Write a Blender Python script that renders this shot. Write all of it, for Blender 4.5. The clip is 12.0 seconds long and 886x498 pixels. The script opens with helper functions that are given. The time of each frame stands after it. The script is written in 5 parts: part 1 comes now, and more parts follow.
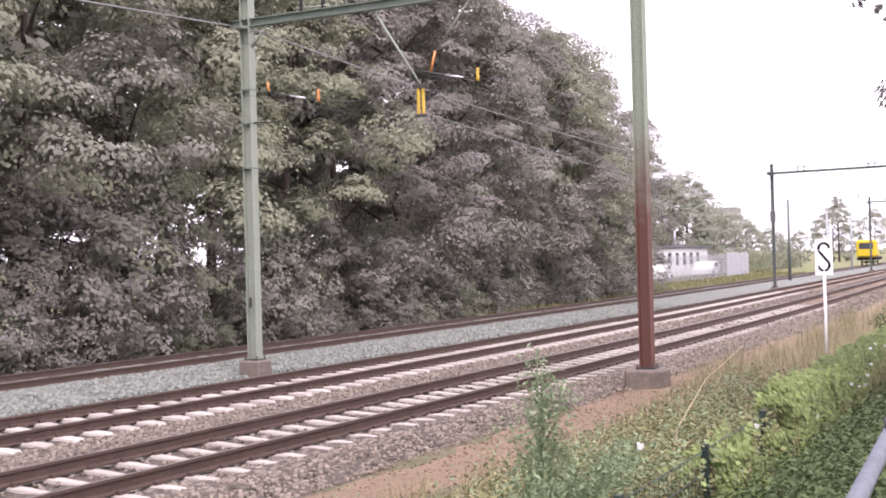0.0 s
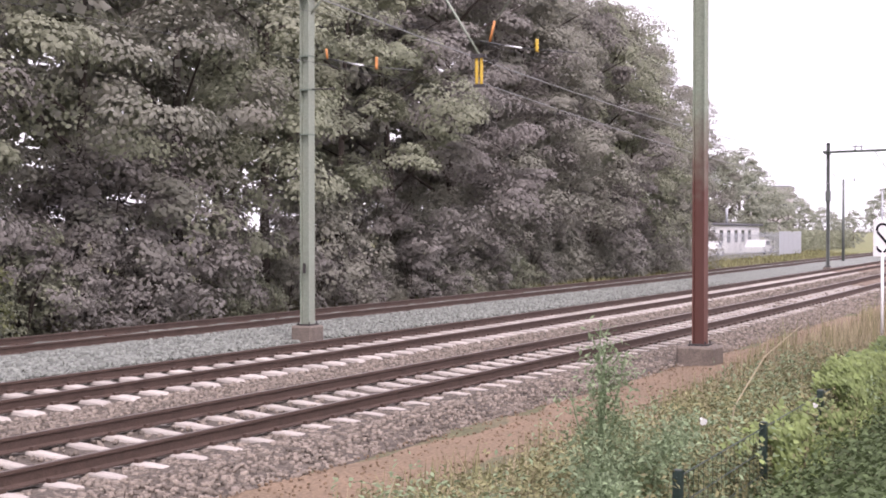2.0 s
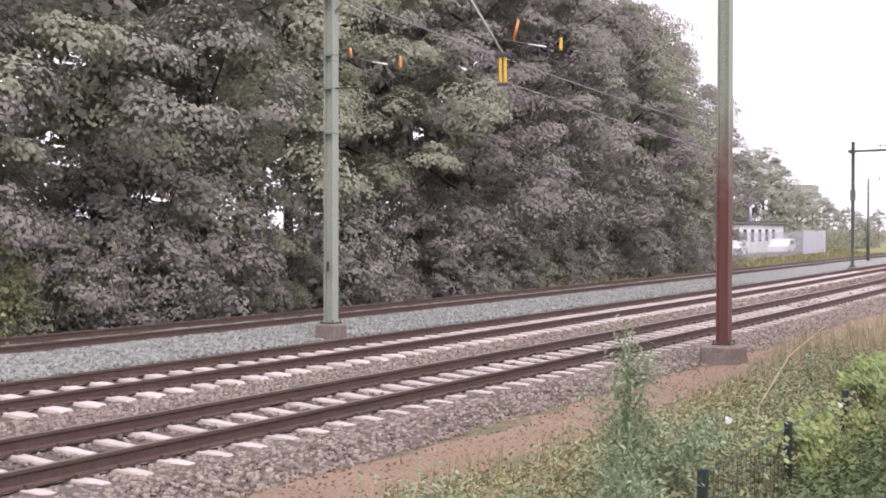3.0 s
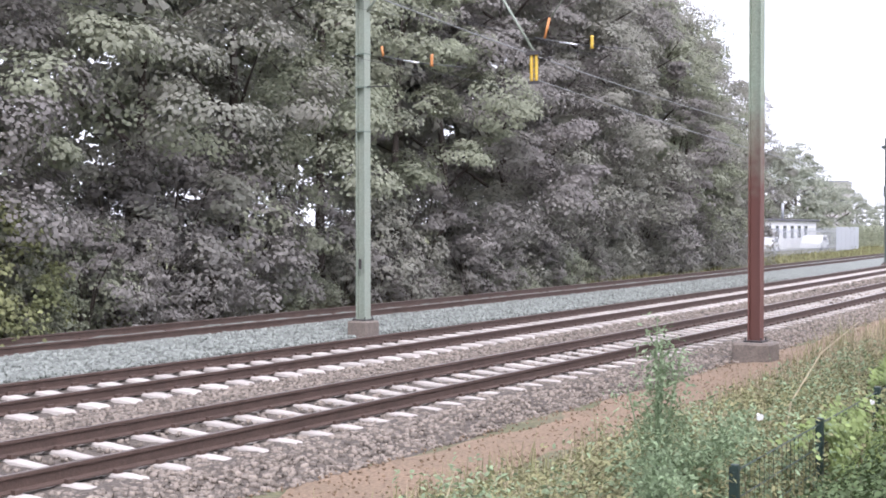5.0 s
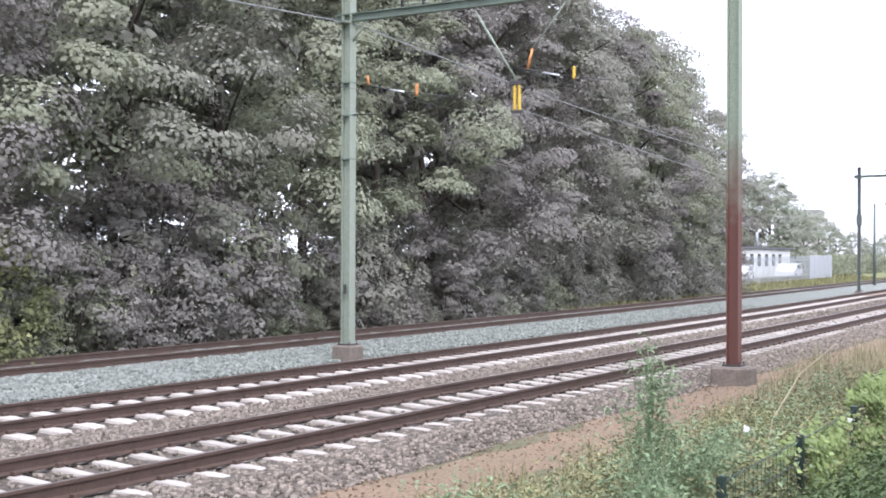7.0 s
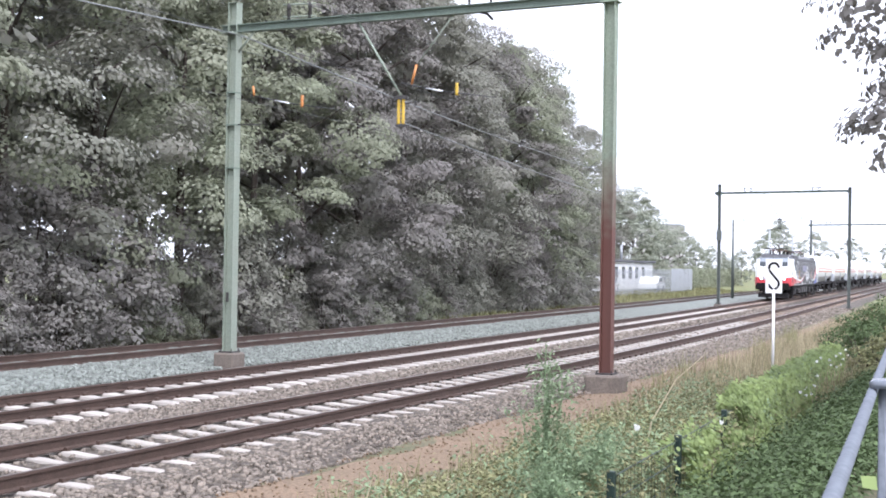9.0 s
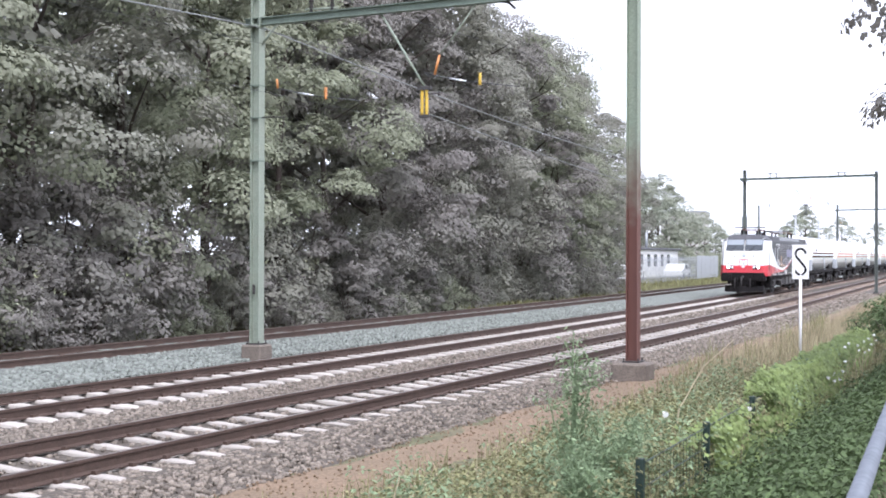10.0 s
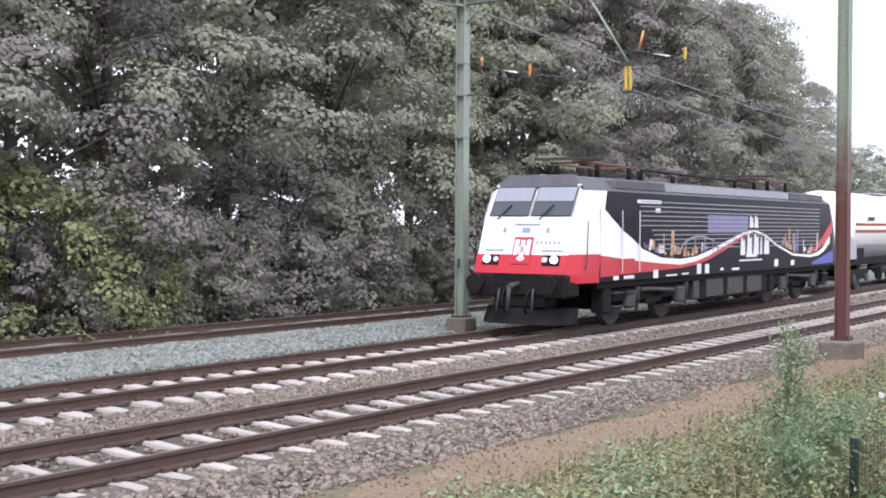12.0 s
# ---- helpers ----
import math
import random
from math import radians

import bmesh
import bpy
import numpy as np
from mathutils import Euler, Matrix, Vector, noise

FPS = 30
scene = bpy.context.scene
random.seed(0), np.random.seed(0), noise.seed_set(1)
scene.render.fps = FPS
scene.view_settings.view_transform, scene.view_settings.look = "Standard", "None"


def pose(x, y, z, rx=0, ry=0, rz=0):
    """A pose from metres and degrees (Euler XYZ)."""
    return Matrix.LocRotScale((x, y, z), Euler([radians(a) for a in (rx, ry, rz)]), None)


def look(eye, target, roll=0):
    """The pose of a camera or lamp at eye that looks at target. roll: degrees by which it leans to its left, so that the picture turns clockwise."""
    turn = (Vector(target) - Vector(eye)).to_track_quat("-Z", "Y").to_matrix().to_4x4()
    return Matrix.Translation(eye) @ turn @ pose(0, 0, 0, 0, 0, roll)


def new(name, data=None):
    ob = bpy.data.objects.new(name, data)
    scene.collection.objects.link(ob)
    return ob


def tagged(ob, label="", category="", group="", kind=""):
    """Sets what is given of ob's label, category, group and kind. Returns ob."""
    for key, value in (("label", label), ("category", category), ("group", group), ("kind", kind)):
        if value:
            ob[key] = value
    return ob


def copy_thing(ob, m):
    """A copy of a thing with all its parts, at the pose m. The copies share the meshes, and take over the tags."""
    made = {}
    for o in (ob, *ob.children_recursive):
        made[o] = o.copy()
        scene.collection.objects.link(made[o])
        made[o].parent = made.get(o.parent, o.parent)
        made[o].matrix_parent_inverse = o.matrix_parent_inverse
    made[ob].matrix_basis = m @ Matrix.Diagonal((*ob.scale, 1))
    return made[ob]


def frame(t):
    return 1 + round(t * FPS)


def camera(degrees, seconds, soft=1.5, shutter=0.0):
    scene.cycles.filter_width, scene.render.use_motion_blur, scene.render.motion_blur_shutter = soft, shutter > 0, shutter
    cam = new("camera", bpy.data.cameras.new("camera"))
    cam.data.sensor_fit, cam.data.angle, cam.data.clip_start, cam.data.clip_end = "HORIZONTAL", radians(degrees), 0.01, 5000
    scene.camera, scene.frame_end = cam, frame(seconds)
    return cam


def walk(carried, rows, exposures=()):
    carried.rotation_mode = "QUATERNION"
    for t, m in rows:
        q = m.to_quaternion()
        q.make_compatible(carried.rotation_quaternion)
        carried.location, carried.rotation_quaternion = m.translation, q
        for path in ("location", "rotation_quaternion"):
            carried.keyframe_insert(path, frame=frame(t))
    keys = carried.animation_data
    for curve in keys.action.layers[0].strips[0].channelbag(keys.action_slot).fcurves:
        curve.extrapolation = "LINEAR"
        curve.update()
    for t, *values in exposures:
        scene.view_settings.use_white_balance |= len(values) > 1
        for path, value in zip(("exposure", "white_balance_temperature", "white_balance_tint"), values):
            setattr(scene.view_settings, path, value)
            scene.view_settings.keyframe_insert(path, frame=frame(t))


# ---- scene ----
cam = camera(38.22, 12.0, soft=1.8)
# seconds, eye, target, roll in degrees
PATH = [
    (0, (-10.478, -9.333, 2.217), (-8.695, -8.426, 2.234), -1.5),
    (0.5, (-10.463, -9.227, 2.208), (-8.698, -8.286, 2.21), -1.9),
    (1, (-10.543, -9.244, 2.201), (-8.784, -8.293, 2.17), -0.3),
    (1.5, (-10.533, -9.244, 2.208), (-8.784, -8.274, 2.167), -0.3),
    (2, (-10.556, -9.242, 2.211), (-8.809, -8.268, 2.183), -0.0),
    (2.5, (-10.55, -9.236, 2.213), (-8.808, -8.253, 2.191), 0.0),
    (3, (-10.598, -9.242, 2.21), (-8.869, -8.238, 2.18), 0.1),
    (3.2, (-10.623, -9.236, 2.219), (-8.908, -8.209, 2.181), -0.1),
    (4.8, (-10.669, -9.284, 2.221), (-8.977, -8.218, 2.181), 0.1),
    (5, (-10.722, -9.286, 2.225), (-9.017, -8.241, 2.19), -0.0),
    (5.5, (-10.688, -9.268, 2.216), (-8.977, -8.234, 2.185), 0.7),
    (6, (-10.711, -9.285, 2.217), (-8.977, -8.288, 2.215), 0.1),
    (6.5, (-10.926, -9.363, 2.24), (-9.255, -8.264, 2.229), 1.2),
    (7, (-11.221, -9.363, 2.191), (-9.496, -8.351, 2.199), 0.2),
    (7.2, (-11.239, -9.334, 2.185), (-9.491, -8.361, 2.182), 0.2),
    (8.8, (-11.992, -9.404, 2.208), (-10.176, -8.566, 2.211), 0.8),
    (9, (-11.95, -9.368, 2.2), (-10.129, -8.54, 2.225), 0.9),
    (9.5, (-11.978, -9.396, 2.213), (-10.156, -8.57, 2.241), 0.2),
    (10, (-11.992, -9.369, 2.199), (-10.188, -8.507, 2.208), 0.2),
    (10.5, (-12.074, -9.379, 2.196), (-10.292, -8.471, 2.198), 0.6),
    (11, (-12.126, -9.387, 2.208), (-10.365, -8.438, 2.19), 0.9),
    (11.5, (-12.207, -9.393, 2.211), (-10.475, -8.393, 2.194), 0.8),
    (12, (-12.448, -9.431, 2.268), (-10.796, -8.305, 2.232), 0.3),
]

walk(cam, [(t, look(eye, target, roll)) for t, eye, target, roll in PATH],
     exposures=[(0.0, 0.7, 6400, 31), (2.5, 0.49, 6400, 32), (5.5, 0.8, 5820, 20), (9.5, 0.74, 5780, 17), (12.0, 0.52, 5880, 20)])

# ---- light: a bright, thinly overcast afternoon ----
SUN_DIR = Vector((-0.42, -0.42, 0.8)).normalized()
world = bpy.data.worlds.new("world")
scene.world = world
world.use_nodes = True
wn = world.node_tree.nodes
sky = wn.new("ShaderNodeTexSky")
sky.sky_type = "NISHITA"
sky.sun_disc = False
sky.sun_elevation = math.asin(SUN_DIR.z)
sky.sun_rotation = math.atan2(SUN_DIR.x, SUN_DIR.y)
sky.dust_density = 4.0
sky.air_density = 1.0
veil = wn.new("ShaderNodeHueSaturation")
veil.inputs["Saturation"].default_value = 0.22
world.node_tree.links.new(sky.outputs[0], veil.inputs["Color"])
cloud = wn.new("ShaderNodeMix")
cloud.data_type = "RGBA"
cloud.inputs[0].default_value = 0.72
cloud.inputs[7].default_value = (7.4, 7.5, 7.7, 1)
world.node_tree.links.new(veil.outputs[0], cloud.inputs[6])
world.node_tree.links.new(cloud.outputs[2], wn["Background"].inputs["Color"])
wn["Background"].inputs["Strength"].default_value = 0.185
sun = new("sun", bpy.data.lights.new("sun", "SUN"))
sun.data.energy, sun.data.angle, sun.data.color = 1.7, radians(30), (1.0, 0.96, 0.9)
sun.matrix_world = look(SUN_DIR * 50, (0, 0, 0))


# ---- materials ----
def material(name, base, rough=0.7, metal=0.0, vary=0.25, scale=3.0, bump=0.0, fine=40.0, island=0.0, tint=None, each=0.0, trans=0.0, spec=0.5):
    """A surface with two scales of variation; island and each vary it piece by piece."""
    m = bpy.data.materials.new(name)
    m.use_nodes = True
    nt = m.node_tree
    n, lk = nt.nodes, nt.links
    b = n["Principled BSDF"]
    b.inputs["Roughness"].default_value = rough
    b.inputs["Metallic"].default_value = metal
    b.inputs["Specular IOR Level"].default_value = spec
    co = n.new("ShaderNodeTexCoord")
    n1, n2 = n.new("ShaderNodeTexNoise"), n.new("ShaderNodeTexNoise")
    n1.inputs["Scale"].default_value, n2.inputs["Scale"].default_value = scale, fine
    n1.inputs["Detail"].default_value = 5
    n2.inputs["Detail"].default_value = 3
    for t in (n1, n2):
        lk.new(co.outputs["Object"], t.inputs["Vector"])
    mix = n.new("ShaderNodeMix")
    mix.data_type = "RGBA"
    other = tint or tuple(c * 0.55 for c in base)
    mix.inputs[6].default_value = (*base, 1)
    mix.inputs[7].default_value = (*other, 1)
    ramp = n.new("ShaderNodeMapRange")
    ramp.inputs[1].default_value, ramp.inputs[2].default_value = 0.35, 0.7
    ramp.inputs[4].default_value = min(1.0, vary * 2)
    lk.new(n1.outputs[0], ramp.inputs[0])
    lk.new(ramp.outputs[0], mix.inputs[0])
    hs = n.new("ShaderNodeHueSaturation")
    lk.new(mix.outputs[2], hs.inputs["Color"])
    val = n.new("ShaderNodeMapRange")
    val.inputs[1].default_value, val.inputs[2].default_value = 0.3, 0.7
    val.inputs[3].default_value, val.inputs[4].default_value = 1 - vary, 1 + vary
    lk.new(n2.outputs[0], val.inputs[0])
    last = val.outputs[0]
    if island or each:
        src = n.new("ShaderNodeNewGeometry").outputs["Random Per Island"] if island else n.new("ShaderNodeObjectInfo").outputs["Random"]
        r = n.new("ShaderNodeMapRange")
        k = island or each
        r.inputs[3].default_value, r.inputs[4].default_value = 1 - k, 1 + k
        lk.new(src, r.inputs[0])
        mu = n.new("ShaderNodeMath")
        mu.operation = "MULTIPLY"
        lk.new(last, mu.inputs[0])
        lk.new(r.outputs[0], mu.inputs[1])
        last = mu.outputs[0]
    lk.new(last, hs.inputs["Value"])
    lk.new(hs.outputs[0], b.inputs["Base Color"])
    if bump:
        bp = n.new("ShaderNodeBump")
        bp.inputs["Strength"].default_value = bump
        bp.inputs["Distance"].default_value = 0.02
        lk.new(n2.outputs[0], bp.inputs["Height"])
        lk.new(bp.outputs[0], b.inputs["Normal"])
    if trans:
        tr = n.new("ShaderNodeBsdfTranslucent")
        lk.new(hs.outputs[0], tr.inputs["Color"])
        ms = n.new("ShaderNodeMixShader")
        ms.inputs[0].default_value = trans
        lk.new(b.outputs[0], ms.inputs[1])
        lk.new(tr.outputs[0], ms.inputs[2])
        lk.new(ms.outputs[0], n["Material Output"].inputs["Surface"])
    return m


def glow(name, colour, power):
    m = bpy.data.materials.new(name)
    m.use_nodes = True
    b = m.node_tree.nodes["Principled BSDF"]
    b.inputs["Base Color"].default_value = (*colour, 1)
    b.inputs["Emission Color"].default_value = (*colour, 1)
    b.inputs["Emission Strength"].default_value = power
    return m


M = dict(
    soil=material("soil", (0.128, 0.112, 0.064), 0.95, vary=0.35, scale=0.7, fine=14, bump=0.6, tint=(0.075, 0.090, 0.034)),
    dirt=material("dirt", (0.206, 0.144, 0.092), 0.95, vary=0.36, scale=1.4, fine=22, bump=0.5, tint=(0.158, 0.114, 0.072)),
    meadow=material("meadow", (0.160, 0.176, 0.072), 0.95, vary=0.3, scale=0.2, fine=5, bump=0.4, tint=(0.208, 0.192, 0.096)),
    # darker than its stones: the shade in the gaps is painted into the bed
    ballast=material("ballast", (0.1, 0.083, 0.066), 0.95, vary=0.45, scale=1.2, fine=24, bump=1.0, tint=(0.075, 0.062, 0.05)),
    ballast_new=material("ballast_new", (0.192, 0.206, 0.181), 0.95, vary=0.4, scale=1.0, fine=24, bump=1.0, tint=(0.162, 0.175, 0.156)),
    stone=material("stone", (0.211, 0.179, 0.144), 0.9, vary=0.15, scale=9, fine=60, island=0.5, tint=(0.140, 0.117, 0.105)),
    stone_new=material("stone_new", (0.224, 0.241, 0.213), 0.9, vary=0.15, scale=9, fine=60, island=0.3, tint=(0.180, 0.198, 0.180)),
    sleeper=material("sleeper", (0.407, 0.373, 0.334), 0.85, vary=0.12, scale=4, fine=50, bump=0.2, each=0.12, tint=(0.339, 0.301, 0.261)),
    sleeper_dark=material("sleeper_dark", (0.240, 0.184, 0.144), 0.9, vary=0.25, scale=4, fine=50, each=0.25),
    rail=material("rail_rust", (0.094, 0.061, 0.047), 0.75, 0.2, vary=0.25, scale=5, fine=60, bump=0.2),
    rail_top=material("rail_top", (0.256, 0.224, 0.208), 0.4, 0.7, vary=0.15),
    mast_worn=None,
    mast=material("mast_green", (0.245, 0.285, 0.228), 0.6, 0.0, vary=0.14, scale=2.2, fine=30, tint=(0.31, 0.306, 0.245)),
    rust=material("mast_rust", (0.200, 0.084, 0.056), 0.8, 0.1, vary=0.25, scale=2.0, fine=30, bump=0.2, tint=(0.160, 0.096, 0.072)),
    mast_far=material("mast_dark", (0.12, 0.135, 0.125), 0.7, vary=0.2),
    concrete=material("concrete", (0.180, 0.150, 0.124), 0.9, vary=0.3, scale=4, fine=40, bump=0.4),
    wire=material("wire", (0.1, 0.105, 0.105), 0.5, 0.5, vary=0.1),
    wire_pale=material("wire_pale", (0.27, 0.28, 0.28), 0.5, 0.2, vary=0.1),
    beam=material("beam_green", (0.15, 0.19, 0.155), 0.65, vary=0.2, scale=2.0),
    yellow=material("insulator_yellow", (0.600, 0.400, 0.048), 0.4, vary=0.12, scale=12),
    orange=material("insulator_orange", (0.576, 0.240, 0.072), 0.45, vary=0.12, scale=12),
    chrome=material("bright_metal", (0.75, 0.76, 0.78), 0.3, 0.6, vary=0.08),
    white=material("white_paint", (0.8, 0.8, 0.79), 0.35, vary=0.05, scale=1.5, fine=20, tint=(0.7, 0.69, 0.67)),
    red=material("red_paint", (0.480, 0.024, 0.036), 0.35, vary=0.08, scale=1.5),
    black=material("black_paint", (0.01, 0.01, 0.015), 0.35, vary=0.2, scale=1.5, spec=0.07),
    roof=material("roof_grey", (0.07, 0.07, 0.078), 0.65, vary=0.2, scale=1.5, tint=(0.16, 0.16, 0.17)),
    roof_light=material("roof_light", (0.3, 0.31, 0.33), 0.5, vary=0.15, scale=1.5),
    under=material("underframe", (0.018, 0.016, 0.016), 0.85, vary=0.35, scale=3, spec=0.15),
    steel=material("worn_steel", (0.075, 0.07, 0.068), 0.6, 0.2, vary=0.4, scale=6, spec=0.25),
    glass=material("windscreen", (0.06, 0.068, 0.078), 0.15, vary=0.05),
    blind=material("blind", (0.27, 0.3, 0.33), 0.5, vary=0.05),
    slat=material("slat_line", (0.36, 0.34, 0.37), 0.4, 0.3, vary=0.2),
    blue=material("blue_paint", (0.07, 0.09, 0.38), 0.4, vary=0.08),
    violet=material("violet_print", (0.16, 0.15, 0.3), 0.4, vary=0.25, scale=4),
    amber=material("amber_print", (0.6, 0.33, 0.12), 0.4, vary=0.3, scale=6),
    plate=material("letter_white", (0.75, 0.75, 0.76), 0.4, vary=0.05),
    tank=material("tank_white", (0.76, 0.76, 0.74), 0.4, vary=0.06, scale=0.8, fine=12, tint=(0.64, 0.63, 0.6)),
    tank_low=material("tank_lower_grey", (0.5, 0.5, 0.49), 0.5, vary=0.15, scale=1.2),
    stripe=material("tank_orange", (0.544, 0.160, 0.064), 0.45, vary=0.08),
    lamp=glow("headlamp", (1.0, 0.97, 0.9), 2.5),
    bark=material("bark", (0.075, 0.06, 0.05), 0.95, vary=0.35, scale=4, fine=30, bump=0.6),
    leaf=material("leaf_dark", (0.286, 0.288, 0.235), 0.55, vary=0.2, scale=0.25, fine=2.0, island=0.12, tint=(0.295, 0.265, 0.246), spec=0.2, trans=0.42),
    leaf_b=material("leaf_green", (0.311, 0.334, 0.236), 0.55, vary=0.2, scale=0.3, fine=2.0, island=0.12, tint=(0.319, 0.307, 0.250), spec=0.2, trans=0.42),
    leaf_p=material("leaf_purple", (0.270, 0.250, 0.234), 0.55, vary=0.2, scale=0.3, fine=2.0, island=0.12, tint=(0.256, 0.258, 0.211), spec=0.2, trans=0.42),
    leaf_y=material("leaf_yellowgreen", (0.207, 0.214, 0.100), 0.55, vary=0.25, scale=0.5, fine=3.0, island=0.4, tint=(0.130, 0.152, 0.078), spec=0.2, trans=0.28),
    ivy=material("leaf_bindweed", (0.240, 0.298, 0.110), 0.5, vary=0.2, scale=0.8, fine=4.0, island=0.3, tint=(0.160, 0.224, 0.102), spec=0.2, trans=0.3),
    weed=material("weed", (0.244, 0.247, 0.124), 0.7, vary=0.25, scale=0.9, fine=4.0, island=0.4, tint=(0.231, 0.190, 0.104), spec=0.2, trans=0.25),
    straw=material("straw", (0.397, 0.336, 0.224), 0.85, vary=0.25, scale=0.9, fine=4.0, island=0.35, tint=(0.284, 0.267, 0.164), spec=0.2, trans=0.2),
    nettle=material("nettle", (0.1, 0.14, 0.06), 0.6, vary=0.25, scale=0.9, fine=4.0, island=0.4, tint=(0.08, 0.11, 0.05), spec=0.2, trans=0.25),
    feather=material("feathery_weed", (0.24, 0.31, 0.18), 0.65, vary=0.2, scale=2.0, fine=8.0, island=0.3, tint=(0.2, 0.26, 0.15), spec=0.2, trans=0.3),
    bloom=material("white_petal", (0.85, 0.85, 0.82), 0.5, vary=0.04),
    fence_green=material("fence_green", (0.014, 0.03, 0.024), 0.5, vary=0.15),
    # foliage made paler: the haze of distance is put into its colour
    leaf_far_haze=material("leaf_far_haze", (0.335, 0.361, 0.291), 0.6, vary=0.25, scale=0.4, fine=2.0, island=0.3, tint=(0.369, 0.361, 0.291), spec=0.2, trans=0.42),
    rail_blue=material("handrail_paint", (0.16, 0.175, 0.2), 0.25, 0.2, vary=0.12, scale=8),
    hut=material("hut_white", (0.78, 0.78, 0.76), 0.6, vary=0.06, scale=1),
    palisade=material("palisade_grey", (0.425, 0.442, 0.468), 0.5, 0.3, vary=0.1, scale=2),
    vehicle_yellow=material("machine_yellow", (0.600, 0.440, 0.016), 0.4, vary=0.08),
    brick_far=material("far_facade", (0.45, 0.43, 0.42), 0.8, vary=0.12, scale=0.3),
    teal=material("tarpaulin_green", (0.05, 0.3, 0.2), 0.6, vary=0.1),
)


def worn_post():
    """Green paint above, worn through to rust below, with a ragged change between."""
    m = material("mast_worn", (0.25, 0.3, 0.23), 0.7, vary=0.16, scale=2.2, fine=30, tint=(0.3, 0.31, 0.24))
    nt = m.node_tree
    n, lk = nt.nodes, nt.links
    b = n["Principled BSDF"]
    src = b.inputs["Base Color"].links[0].from_socket
    co = n.new("ShaderNodeTexCoord")
    sep = n.new("ShaderNodeSeparateXYZ")
    lk.new(co.outputs["Object"], sep.inputs[0])
    ns = n.new("ShaderNodeTexNoise")
    ns.inputs["Scale"].default_value = 3.0
    lk.new(co.outputs["Object"], ns.inputs["Vector"])
    ad = n.new("ShaderNodeMath")
    ad.operation = "MULTIPLY_ADD"
    ad.inputs[1].default_value = 1.6
    lk.new(ns.outputs[0], ad.inputs[0])
    lk.new(sep.outputs["Z"], ad.inputs[2])
    mr = n.new("ShaderNodeMapRange")
    mr.inputs[1].default_value, mr.inputs[2].default_value = 3.7, 5.6
    lk.new(ad.outputs[0], mr.inputs[0])
    mx = n.new("ShaderNodeMix")
    mx.data_type = "RGBA"
    mx.inputs[6].default_value = (0.13, 0.055, 0.042, 1)
    lk.new(mr.outputs[0], mx.inputs[0])
    lk.new(src, mx.inputs[7])
    lk.new(mx.outputs[2], b.inputs["Base Color"])
    return m


M["mast_worn"] = worn_post()

# ---- building helpers ----
def bend(x):
    """Sideways run of the line: a wide curve, straight past 50 m."""
    if x < -25:
        return 0.3125 - 0.025 * (x + 25)
    return 0.0005 * x * x if x < 50 else 1.25 + 0.05 * (x - 50)


def slope(x):
    return -0.025 if x < -25 else (0.001 * x if x < 50 else 0.05)


def mesh_of(name, verts, faces, mats, index=None, smooth=False):
    me = bpy.data.meshes.new(name)
    me.from_pydata([tuple(v) for v in verts], [], faces)
    for m in (mats if isinstance(mats, (list, tuple)) else [mats]):
        me.materials.append(m)
    if index is not None:
        me.polygons.foreach_set("material_index", index)
    if smooth:
        me.polygons.foreach_set("use_smooth", [True] * len(me.polygons))
    me.update()
    return me


def put(name, me, parent=None, label=""):
    ob = new(name, me)
    if parent:
        ob.parent = parent
    if label:
        ob["label"] = label
    return ob


def part(name, bm, mat, parent, label=""):
    me = bpy.data.meshes.new(name)
    bm.to_mesh(me)
    bm.free()
    for m in (mat if isinstance(mat, (list, tuple)) else [mat]):
        me.materials.append(m)
    return put(name, me, parent, label)


def thing(name, x, y, z, label, category, group="", rz=0.0):
    ob = new(name)
    ob.empty_display_size = 0.2
    ob.matrix_basis = pose(x, y, z, 0, 0, rz)
    return tagged(ob, label, category, group)


def box(bm, x0, x1, y0, y1, z0, z1, bevel=0.0):
    r = bmesh.ops.create_cube(bm, size=1.0)
    vs = r["verts"]
    for v in vs:
        v.co = Vector((x0 + (v.co.x + 0.5) * (x1 - x0), y0 + (v.co.y + 0.5) * (y1 - y0), z0 + (v.co.z + 0.5) * (z1 - z0)))
    if bevel:
        es = {e for v in vs for e in v.link_edges}
        bmesh.ops.bevel(bm, geom=list(es), offset=bevel, segments=1, affect="EDGES")
    return vs


def boxes(*rows, bevel=0.0):
    bm = bmesh.new()
    for r in rows:
        box(bm, *r, bevel=bevel)
    return bm


def tube(bm, pts, radius, sides=8, cap=True):
    pts = [Vector(p) for p in pts]
    rings = []
    for i, p in enumerate(pts):
        d = (pts[min(i + 1, len(pts) - 1)] - pts[max(i - 1, 0)]).normalized()
        a = d.orthogonal().normalized() if abs(d.z) > 0.95 else Vector((0, 0, 1)).cross(d).normalized()
        b = d.cross(a)
        rad = radius[i] if isinstance(radius, (list, tuple)) else radius
        rings.append([bm.verts.new(p + rad * (math.cos(u) * a + math.sin(u) * b)) for u in (2 * math.pi * k / sides for k in range(sides))])
    for r0, r1 in zip(rings, rings[1:]):
        for k in range(sides):
            f = bm.faces.new((r0[k], r0[(k + 1) % sides], r1[(k + 1) % sides], r1[k]))
            f.smooth = sides > 6
    if cap:
        bm.faces.new(rings[0][::-1])
        bm.faces.new(rings[-1])
    return bm


